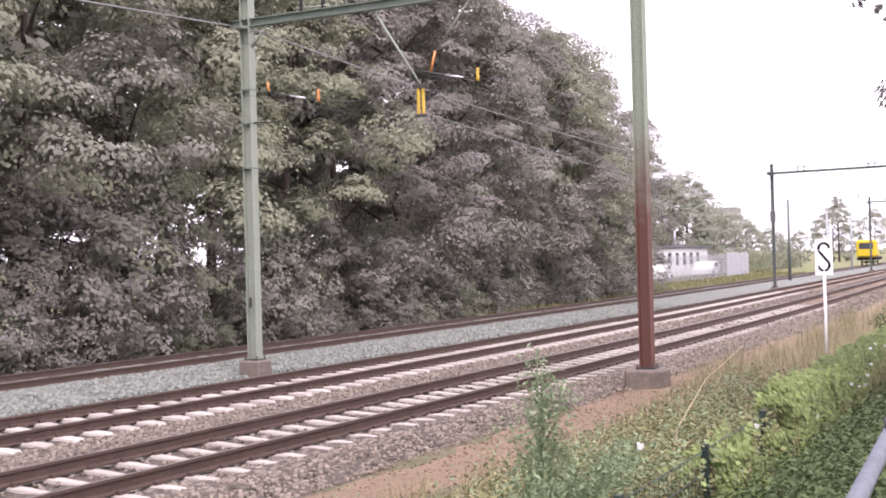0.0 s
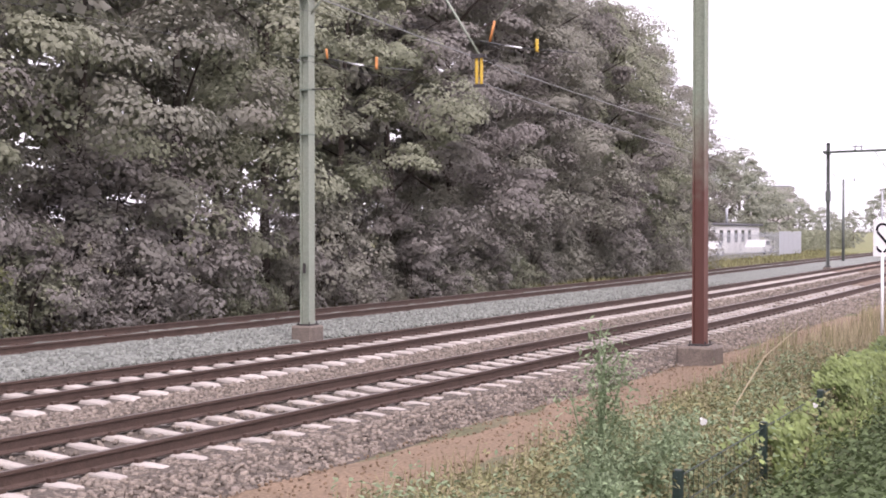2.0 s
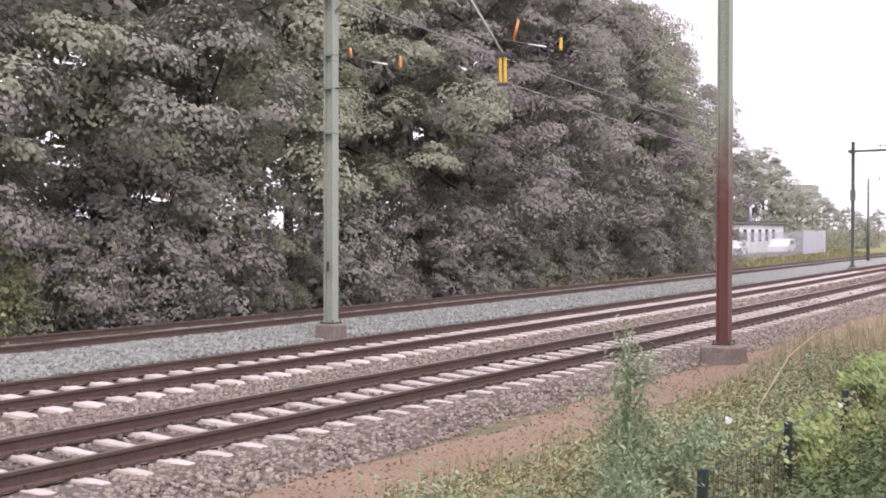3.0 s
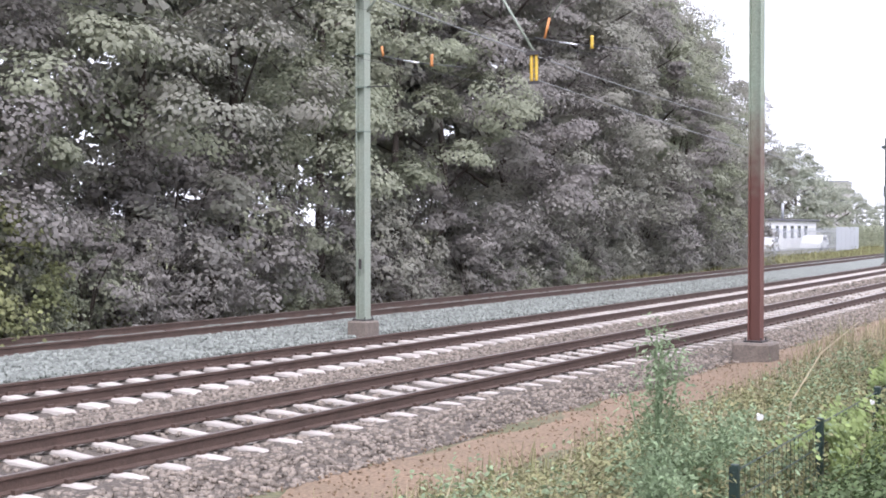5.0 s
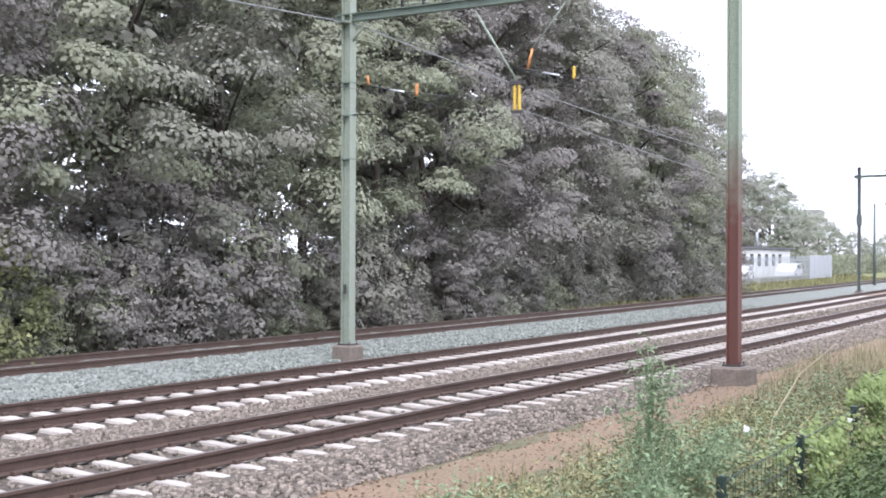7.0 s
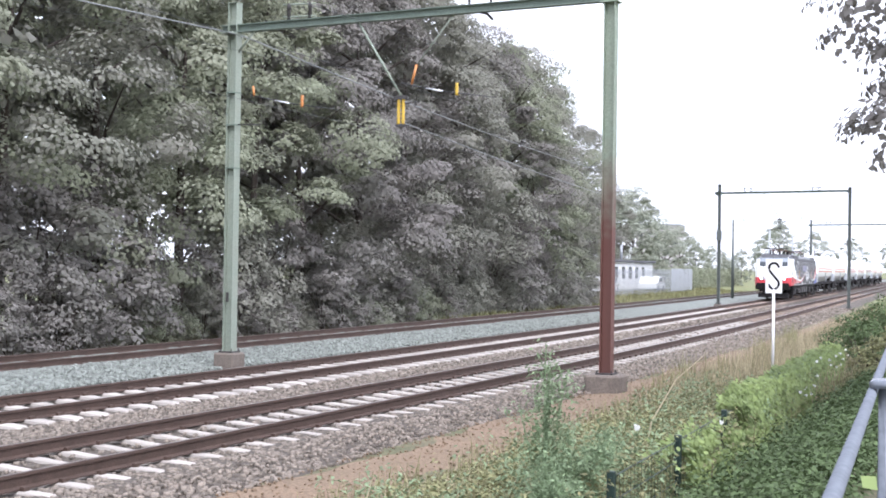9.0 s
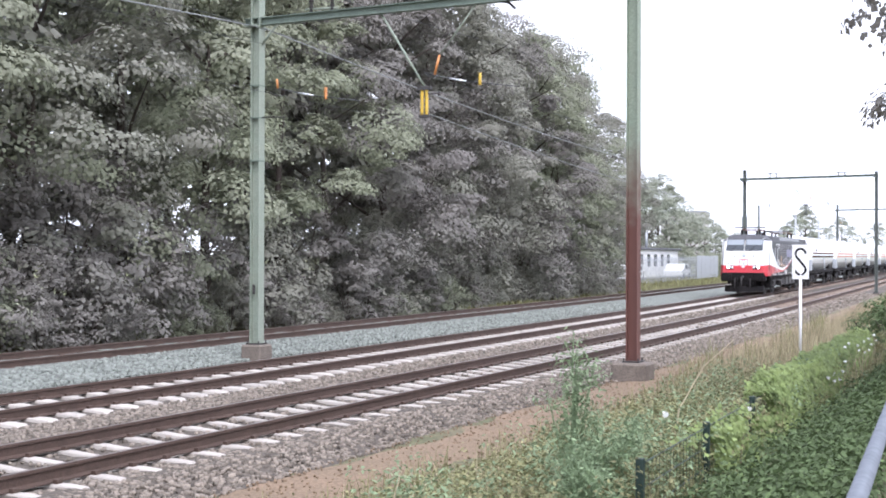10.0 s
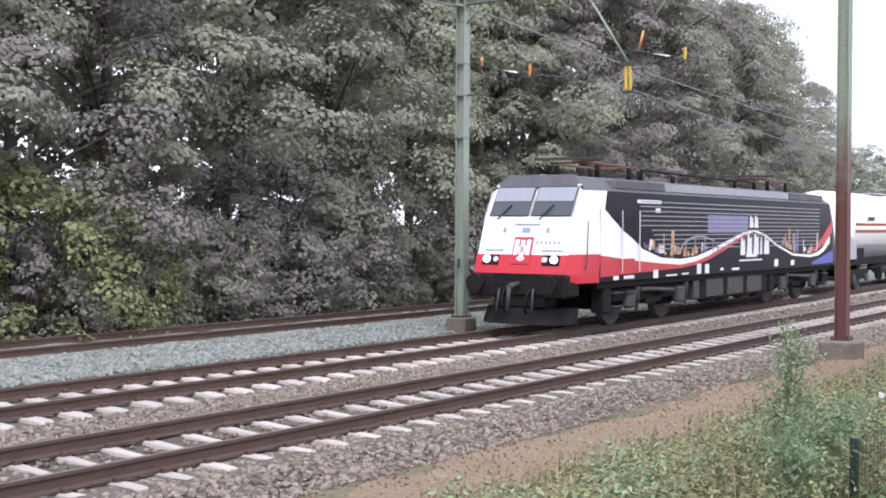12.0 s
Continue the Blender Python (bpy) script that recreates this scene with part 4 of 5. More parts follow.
    # roof
    for k, (x0, x1, m) in enumerate(((1.8, 4.4, "roof"), (4.5, 8.8, "roof_light"), (8.9, 13.0, "roof_light"), (13.1, 16.2, "roof"))):
        part("roof_hatch", ribbon([(x0, 3.02), (x1, 3.02)], [(x0 + 0.05, 3.2), (x1 - 0.05, 3.2)], -1.28, 0.24), M[m], loco)
    for x0 in (3.3, 14.2):
        pan = part("pantograph", tubes(([(x0 - 1.1, -0.5, 3.62), (x0 + 1.0, -0.5, 3.58)], 0.025), ([(x0 - 1.1, 0.5, 3.62), (x0 + 1.0, 0.5, 3.58)], 0.025), ([(x0 - 1.1, -0.5, 3.62), (x0 - 1.1, 0.5, 3.62)], 0.025), ([(x0 + 1.0, -0.5, 3.58), (x0 + 1.0, 0.5, 3.58)], 0.025), sides=6), M["rust"], loco, "folded red-brown pantograph")
        part("collector", boxes((x0 - 1.2, x0 - 1.05, -0.85, 0.85, 3.68, 3.74)), M["steel"], loco)
        for s in (-0.5, 0.5):
            for d in (-0.8, 0.8):
                part("roof_insulator", tubes(([(x0 + d, s, 3.28), (x0 + d, s, 3.58)], 0.06), sides=8), M["under"], loco)
    part("roof_bar", tubes(([(5.0, -0.4, 3.3), (5.0, -0.4, 3.55), (12.6, -0.4, 3.5), (12.6, -0.4, 3.3)], 0.03), ([(6.4, 0.3, 3.3), (6.4, 0.3, 3.6)], 0.07), ([(8.4, 0.3, 3.3), (8.4, 0.3, 3.55)], 0.07)), M["under"], loco)
    # running gear
    for x0 in (4.0, 14.0):
        part("bogie_frame", boxes((x0 - 2.1, x0 + 2.1, -1.2, -1.02, 0.55, 0.85), (x0 - 2.1, x0 + 2.1, 1.02, 1.2, 0.55, 0.85), (x0 - 0.4, x0 + 0.4, -1.2, 1.2, 0.45, 0.9), bevel=0.03), M["under"], loco)
        for d in (-1.35, 1.35):
            part("axle_box", boxes((x0 + d - 0.22, x0 + d + 0.22, -1.3, -1.15, 0.4, 0.78), bevel=0.04), M["steel"], loco)
            part("spring", tubes(([(x0 + d + 0.42, -1.18, 0.5), (x0 + d + 0.42, -1.18, 1.0)], 0.1)), M["steel"], loco)
        part("damper", tubes(([(x0 - 0.9, -1.28, 0.8), (x0 + 0.9, -1.28, 0.72)], 0.05)), M["steel"], loco)
    part("equipment_box", boxes((6.6, 11.4, -1.25, 1.25, 0.38, 1.0), bevel=0.05), M["under"], loco)
    for x0 in (6.9, 8.3, 9.7):
        part("box_cover", boxes((x0, x0 + 1.1, -1.29, -1.25, 0.45, 0.92), bevel=0.01), M["steel"], loco)
    for x0 in (1.75, 2.35, 16.2):
        part("step", boxes((x0, x0 + 0.4, -1.34, -1.1, 0.45, 0.48), (x0, x0 + 0.4, -1.34, -1.1, 0.75, 0.78)), M["steel"], loco)
    part("sole_bar", boxes((1.0, 17.0, -1.3, 1.3, 0.88, 1.03), bevel=0.02), M["under"], loco)
    for x0, x1, z0, z1, m in ((1.35, 1.7, 0.35, 0.9, "under"), (6.15, 6.5, 0.42, 0.9, "steel"), (11.5, 11.9, 0.4, 0.9, "under"), (16.3, 16.7, 0.4, 0.9, "under")):
        part("sand_box", boxes((x0, x1, -1.28, -0.95, z0, z1), bevel=0.03), M[m], loco)
    for x0 in (2.65, 5.35, 12.65, 15.35):
        part("brake_rod", tubes(([(x0 - 0.6, -1.1, 0.35), (x0 + 0.5, -1.1, 0.3)], 0.03), ([(x0 + 0.62, -1.12, 0.3), (x0 + 0.66, -1.12, 0.85)], 0.035), sides=6), M["steel"], loco)
        part("traction_motor", boxes((x0 - 0.42, x0 + 0.42, -0.95, 0.95, 0.35, 0.95), bevel=0.08), M["under"], loco)
    for x0 in (7.0, 7.9, 9.4, 10.4):
        part("air_tank", tubes(([(x0, -1.1, 0.42), (x0 + 0.7, -1.1, 0.42)], 0.13), sides=12), M["under"], loco)
    # stretch to the full length and height over the frame, wheels apart
    grow = Matrix.Diagonal((LOCO_LENGTH / BODY, 1.04, 1.035, 1))
    for ob in loco.children:
        ob.data.transform(grow @ ob.matrix_basis)
        ob.matrix_basis = Matrix.Identity(4)
    wheels = []
    bm = wheel_mesh(0.58)
    for i, x0 in enumerate((2.65, 5.35, 12.65, 15.35)):
        if i == 0:
            w = part("wheelset", bm, M["steel"], loco)
        else:
            w = put("wheelset", wheels[0].data, loco)
        w.matrix_basis = pose(x0 * LOCO_LENGTH / BODY, 0, 0.58)
        wheels.append(w)
    return loco, wheels


def build_wagon():
    n = 17.0
    w = thing("tank_wagon", 0, 0, 0, "white gas tank wagon with an orange stripe and dark running gear", "tank wagon", "tank wagons of the train")
    r, zc, sides = 1.33, 2.28, 40
    stations = [(0.55, 0.05), (0.6, 0.45), (0.75, 0.75), (1.0, 0.92), (1.35, 1.0)] + [(1.35 + (n - 2.7) * k / 6, 1.0) for k in range(1, 6)] + [(n - 1.35, 1.0), (n - 1.0, 0.92), (n - 0.75, 0.75), (n - 0.6, 0.45), (n - 0.55, 0.05)]
    v, f, idx = [], [], []
    for x, k in stations:
        for j in range(sides):
            a = 2 * math.pi * j / sides
            v.append((x, r * k * math.cos(a), zc + r * k * math.sin(a)))
    for i in range(len(stations) - 1):
        for j in range(sides):
            f.append((i * sides + j, i * sides + (j + 1) % sides, (i + 1) * sides + (j + 1) % sides, (i + 1) * sides + j))
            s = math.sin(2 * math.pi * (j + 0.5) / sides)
            # the lower part of the barrel takes a darker grey
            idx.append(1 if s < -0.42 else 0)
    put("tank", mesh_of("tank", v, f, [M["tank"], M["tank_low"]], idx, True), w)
    for s in (-1, 1):
        bm = bmesh.new()
        lo, hi = [], []
        for a, out in ((-0.13, lo), (0.13, hi)):
            for x in (1.3, n / 2, n - 1.3):
                out.append(bm.verts.new((x, s * (r + 0.006) * math.cos(a), zc + (r + 0.006) * math.sin(a))))
        for k in range(2):
            bm.faces.new((lo[k], lo[k + 1], hi[k + 1], hi[k]))
        bmesh.ops.solidify(bm, geom=bm.faces[:], thickness=0.004)
        part("orange_stripe", bm, M["stripe"], w, "orange stripe along the tank")
        part("sill", boxes((0.2, n - 0.2, s * 1.1 - 0.08, s * 1.1 + 0.08, 0.95, 1.2)), M["under"], w)
        for x0 in (0, n):
            part("buffer", tubes(([(0.2 if x0 == 0 else n - 0.2, s * 0.86, 1.0), (-0.25 if x0 == 0 else n + 0.25, s * 0.86, 1.0), (-0.26 if x0 == 0 else n + 0.26, s * 0.86, 1.0), (-0.32 if x0 == 0 else n + 0.32, s * 0.86, 1.0)], [0.1, 0.1, 0.22, 0.22]), sides=10), M["under"], w)
    for x0 in (2.6, n - 2.6):
        part("saddle", boxes((x0 - 0.6, x0 + 0.6, -1.15, 1.15, 1.15, 1.55), bevel=0.04), M["under"], w)
        part("bogie", boxes((x0 - 1.4, x0 + 1.4, -1.12, -0.98, 0.42, 0.78), (x0 - 1.4, x0 + 1.4, 0.98, 1.12, 0.42, 0.78), (x0 - 0.25, x0 + 0.25, -1.1, 1.1, 0.5, 0.95), bevel=0.03), M["under"], w)
        for d in (-0.9, 0.9):
            ws = part("wheelset", wheel_mesh(0.46), M["steel"], w)
            ws.matrix_basis = pose(x0 + d, 0, 0.46)
            part("axle_box", boxes((x0 + d - 0.16, x0 + d + 0.16, -1.2, -1.1, 0.34, 0.6), bevel=0.03), M["steel"], w)
    part("valve_box", boxes((0.75, 1.75, -1.25, -0.95, 1.15, 1.95), bevel=0.03), M["palisade"], w, "grey valve cabinet")
    part("brake_gear", tubes(([(5, -0.9, 0.8), (12, -0.9, 0.75)], 0.05), ([(6.5, -0.8, 0.7), (8.2, -0.8, 0.7)], 0.2)), M["steel"], w)
    part("ladder", tubes(([(8.2, -1.38, 1.2), (8.2, -1.2, 3.3)], 0.02), ([(8.7, -1.38, 1.2), (8.7, -1.2, 3.3)], 0.02), *[([(8.2, -1.38 + 0.03 * k, 1.3 + 0.3 * k), (8.7, -1.38 + 0.03 * k, 1.3 + 0.3 * k)], 0.014) for k in range(6)], sides=5), M["palisade"], w)
    part("notice_plate", boxes((3.0, 3.9, -1.35, -1.335, 2.55, 2.68)), M["steel"], w)
    part("walkway", boxes((7.4, 9.6, -0.45, 0.45, 3.62, 3.66)), M["palisade"], w)
    return w, n


LOCO, WHEELS = build_loco()
WAGON, WAGON_LENGTH = build_wagon()
TRAIN = [(LOCO, 0.0, LOCO_LENGTH)]
for k in range(7):
    ob = WAGON if k == 0 else copy_thing(WAGON, pose(0, 0, 0))
    TRAIN.append((ob, LOCO_LENGTH + 0.85 + k * (WAGON_LENGTH + 0.7), WAGON_LENGTH))
SPEED, FRONT_END = 24.57, 11.28
CENTRE_B = NEAR_B + GAUGE / 2


def vehicle_pose(front, length):
    """A vehicle whose front end stands at that x, both ends on the track."""
    a, b = (front, CENTRE_B + bend(front)), (front + length, CENTRE_B + bend(front + length))
    return pose(a[0], a[1], 0.0, 0, 0, math.degrees(math.atan2(b[1] - a[1], length)))


def motions():
    for ob, back, length in TRAIN:
        walk(ob, [(0.5 * k, vehicle_pose(FRONT_END + SPEED * (12 - 0.5 * k) + back, length)) for k in range(25)])
    for w in WHEELS:
        x, z = w.location.x, w.location.z
        walk(w, [(k / 30, pose(x, 0, z) @ Matrix.Rotation(-SPEED * k / 30 / 0.58, 4, "Y")) for k in range(361)])


# ---- the near side: weeds, fence, handrail ----
def blades(name, mat, count, x0, x1, y0, y1, h0, h1, label, keep=None, width=0.012, power=1.4):
    """Grass: thin bent blades, three cornered at the tip."""
    u = rng.random((count, 2))
    x = x0 + (x1 - x0) * u[:, 0] ** power
    y = y0 + (y1 - y0) * u[:, 1]
    if keep is not None:
        ok = np.array([keep(a, b) for a, b in zip(x, y)])
        x, y = x[ok], y[ok]
    n = len(x)
    z = np.array([terrain(b) for b in y]) - 0.03
    h = rng.uniform(h0, h1, n) * np.clip((-2.3 - y) / 2.0 + np.clip((x - 9) / 10, 0, 0.5), 0.22, 1.0) if y1 < 0 else rng.uniform(h0, h1, n)
    a = rng.uniform(0, 6.28, n)
    lean = rng.uniform(0.05, 0.45, n) * h
    w = width * rng.uniform(0.6, 1.5, n)
    dx, dy = np.cos(a), np.sin(a)
    by = np.array([bend(k) for k in x])
    p = np.stack([x, y + by, z], -1)
    side = np.stack([-dy * w, dx * w, 0 * w], -1)
    fwd = np.stack([dx * lean, dy * lean, 0 * w], -1)
    up = np.stack([0 * h, 0 * h, h], -1)
    v = np.stack([p - side, p + side, p + side * 0.7 + fwd * 0.35 + up * 0.6, p - side * 0.7 + fwd * 0.35 + up * 0.6, p + fwd + up], 1)
    b5 = 5 * np.arange(n)[:, None]
    loops = np.concatenate([b5 + (0, 1, 2, 3), b5 + (3, 2, 4)], 1).ravel()
    me = bpy.data.meshes.new(name)
    me.vertices.add(5 * n)
    me.vertices.foreach_set("co", v.ravel())
    me.loops.add(7 * n)
    me.loops.foreach_set("vertex_index", loops)
    me.polygons.add(2 * n)
    st = np.stack([7 * np.arange(n), 7 * np.arange(n) + 4], 1).ravel()
    me.polygons.foreach_set("loop_start", st)
    me.polygons.foreach_set("loop_total", np.tile([4, 3], n))
    me.materials.append(mat)
    me.update(calc_edges=True)
    tagged(put(name, me), label, "grass", kind="stuff")


def patch(x, y):
    return noise.noise((x * 0.35, y * 0.6, 2)) + 0.5 * noise.noise((x * 1.1, y * 1.4, 8)) > -0.15


blades("grass", M["weed"], 30000, -8, 60, -6.6, -3.0, 0.12, 0.5, "rank green grass and weeds beside the path", patch, width=0.007)
blades("dry_grass", M["straw"], 34000, -7, 70, -6.6, -2.9, 0.2, 0.8, "tall dry straw-coloured grass beside the path", lambda x, y: x > 8 or noise.noise((x * 2, y * 2, 7)) > 0.25, width=0.007, power=1.1)
blades("grass_tufts", M["weed"], 3500, -3, 20, -1.75, -1.3, 0.06, 0.2, "small grass tufts at the edge of the ballast", lambda x, y: noise.noise((x * 0.9, 3, 2)) > 0.15)
blades("path_tufts", M["weed"], 4000, -7, 30, -3.5, -2.95, 0.5, 1.1, "sparse weed tufts along the edge of the path", lambda x, y: noise.noise((x * 0.8, y * 1.5, 12)) > 0.12, width=0.006, power=1.0)
blades("far_grass", M["weed"], 16000, 40, 130, 12.7, 20, 0.15, 0.4, "green grass verge beside the siding", width=0.05)


def weed_plants(name, mat, count, x0, x1, y0, y1, h, leaf, label, keep=None, slim=0.45):
    """Bushy plants: leaves in mounds, thickest towards the top, on the outside of each plant."""
    pts, sz, up = [], [], []
    for _ in range(count):
        u = rng.random(2)
        x, y = x0 + (x1 - x0) * u[0] ** 1.3, y0 + (y1 - y0) * u[1]
        if keep and not keep(x, y):
            continue
        hh = h * rng.uniform(0.35, 1.2) * min(1.0, max(0.2, (-2.6 - y) / 1.8))
        k = int(24 + 30 * rng.random())
        a, e = rng.uniform(0, 6.28, k), rng.random(k) ** 0.7
        r = (0.1 + 0.16 * rng.random()) * np.sqrt(1.02 - e ** 2) + 0.02
        q = np.stack([np.cos(a) * r, np.sin(a) * r, e * hh], -1) + rng.normal(size=(k, 3)) * 0.03
        pts.append(q + (x, y + bend(x), terrain(y)))
        sz.append(rng.uniform(0.6, 1.4, k) * leaf)
        up.append(np.stack([np.cos(a), np.sin(a), 0.5 + e * 1.2], -1))
    pts, sz, up = np.concatenate(pts), np.concatenate(sz), np.concatenate(up)
    tagged(put(name, leaves(name, pts, sz, mat, rng, 0.1, slim, facing=up)), label, "weeds", kind="stuff")


weed_plants("weeds", M["weed"], 1900, -7, 11, -6.5, -4.2, 0.62, 0.05, "low leafy weeds between path and fence")
weed_plants("grey_weeds", M["feather"], 900, -6, 8, -6.5, -4.6, 0.8, 0.05, "pale grey-green leafy weeds between path and fence", lambda x, y: noise.noise((x * 0.8, y * 0.9, 5)) > 0)
weed_plants("brambles", M["nettle"], 1500, -6, 18, -8.3, -6.75, 0.34, 0.05, "dark green nettles between fence and handrail", slim=0.6)
weed_plants("brown_weeds", M["straw"], 900, -7, 12, -5.4, -3.2, 0.3, 0.045, "low withered brown weeds by the path", lambda x, y: noise.noise((x * 0.7, y * 0.9, 15)) > -0.1)
weed_plants("yellow_weeds", M["leaf_y"], 700, -7, 8, -6.0, -3.3, 0.24, 0.05, "low yellow-green weeds by the path", patch, 0.6)


def tall_weed(x, y, h, seed, label):
    rt = np.random.default_rng(seed)
    t = thing("tall_weed", x, y + bend(x), terrain(y) - 0.02, label, "plant", "tall weeds")
    pts = []
    for _ in range(7):
        a = rt.uniform(0, 6.28)
        hh = h * rt.uniform(0.6, 1.0)
        rr = rt.uniform(0.05, 0.3) * min(h, 1.3) * 0.7
        run = [(math.cos(a) * rr * u * u, math.sin(a) * rr * u * u, hh * u) for u in (0, 0.35, 0.7, 1.0)]
        part("stem", tubes((run, [0.012, 0.01, 0.008, 0.004]), sides=5), M["feather"], t)
        for k in range(430):
            u = rt.random() ** 0.75
            pts.append(np.array((math.cos(a) * rr * u * u, math.sin(a) * rr * u * u, hh * u)) + rt.normal(size=3) * (0.1, 0.1, 0.05) * (1.15 - 0.5 * u))
    
    put("leaves", leaves("leaves", np.array(pts), rt.uniform(0.028, 0.062, len(pts)), M["feather"], rt, 0.2, 0.35), t)


tall_weed(-2.6, -6.0, 1.78, 41, "tall pale-green feathery weed standing by the path")
tall_weed(-2.3, -6.15, 1.25, 42, "bushy pale-green weed by the path")
tall_weed(-1.0, -6.0, 1.0, 43, "bushy grey-green weed by the fence")
tall_weed(-3.2, -6.3, 1.0, 44, "bushy grey-green weed by the fence")

def dark_shrub(x, y, h, r, seed, mat, label):
    rt = np.random.default_rng(seed)
    t = thing("shrub", x, y, terrain(y - bend(x)) - 0.02, label, "bush", "shrubs by the handrail")
    bm = bmesh.new()
    for k in range(7):
        a = rt.uniform(0, 6.28)
        tube(bm, [(0, 0, 0), (math.cos(a) * r * 0.4, math.sin(a) * r * 0.4, h * 0.5), (math.cos(a) * r * 0.7, math.sin(a) * r * 0.7, h * 0.85)], [0.02, 0.014, 0.005], 5)
    part("stem", bm, M["bark"], t)
    pts, face = crown_points(rt, r, r, 0.0, h, 22, 110, 0.4 * r)
    put("foliage", leaves("foliage", pts, rt.uniform(0.04, 0.08, len(pts)), M[mat], rt, slim=0.7, facing=face), t)


for k, (x, y, h, r, mat) in enumerate(((15.2, -6.5, 1.1, 0.7, "nettle"), (16.6, -6.0, 1.25, 0.8, "nettle"), (18.6, -6.3, 1.3, 0.9, "nettle"), (21.5, -6.2, 1.2, 1.0, "nettle"), (13.4, -7.1, 0.8, 0.6, "weed"), (25, -6.0, 1.5, 1.2, "nettle"))):
    dark_shrub(x, y, h, r, 90 + k, mat, "dark green shrub standing past the end of the fence" if mat == "nettle" else "low olive-green shrub by the handrail")


def dry_stalk(points, label):
    t = thing("dry_stalk", *points[0], label, "plant", "dry stalks")
    o = Vector(points[0])
    part("stem", tubes(([Vector(q) - o for q in points], [0.009, 0.008, 0.006, 0.003]), sides=5), M["straw"], t)


dry_stalk([(0.4, -5.9, terrain(-5.9)), (0.9, -5.9, 0.62), (1.9, -5.9, 0.98), (3.45, -5.9, 1.2)], "long bent straw-coloured stalk leaning over the weeds")
dry_stalk([(-4.1, -5.2, terrain(-5.2)), (-4.1, -5.2, 0.2), (-4.05, -5.2, 0.5), (-3.9, -5.2, 0.72)], "withered brown dock stalk by the path")


def broad_plant():
    rt = np.random.default_rng(37)
    t = thing("broad_leaved_plant", -8.45, -9.2, 0.5, "pale green broad-leaved plant growing up behind the handrail", "plant")
    part("stem", tubes(([(0, 0, 0), (0.02, 0.02, 0.5), (0.0, 0.05, 1.15)], [0.014, 0.012, 0.005]), ([(0, 0, 0.1), (0.25, -0.05, 0.6), (0.35, 0.0, 0.95)], [0.012, 0.01, 0.004]), sides=6), M["ivy"], t)
    n = 120
    pts = np.stack([rt.uniform(-0.12, 0.5, n), rt.normal(size=n) * 0.11, rt.uniform(0.15, 1.15, n)], -1)
    face = np.stack([-0.6 + rt.normal(size=n) * 0.4, -0.1 + rt.normal(size=n) * 0.4, 1 + 0 * pts[:, 0]], -1)
    put("foliage", leaves("foliage", pts, rt.uniform(0.035, 0.07, n), M["ivy"], rt, 0.4, 0.85, facing=face), t)


broad_plant()

FENCE_Z, FENCE_A, FENCE_B = 0.62, (-4.0, -6.55), (26.0, -5.6)


def fence_point(x):
    u = (x - FENCE_A[0]) / (FENCE_B[0] - FENCE_A[0])
    return FENCE_A[1] + (FENCE_B[1] - FENCE_A[1]) * u


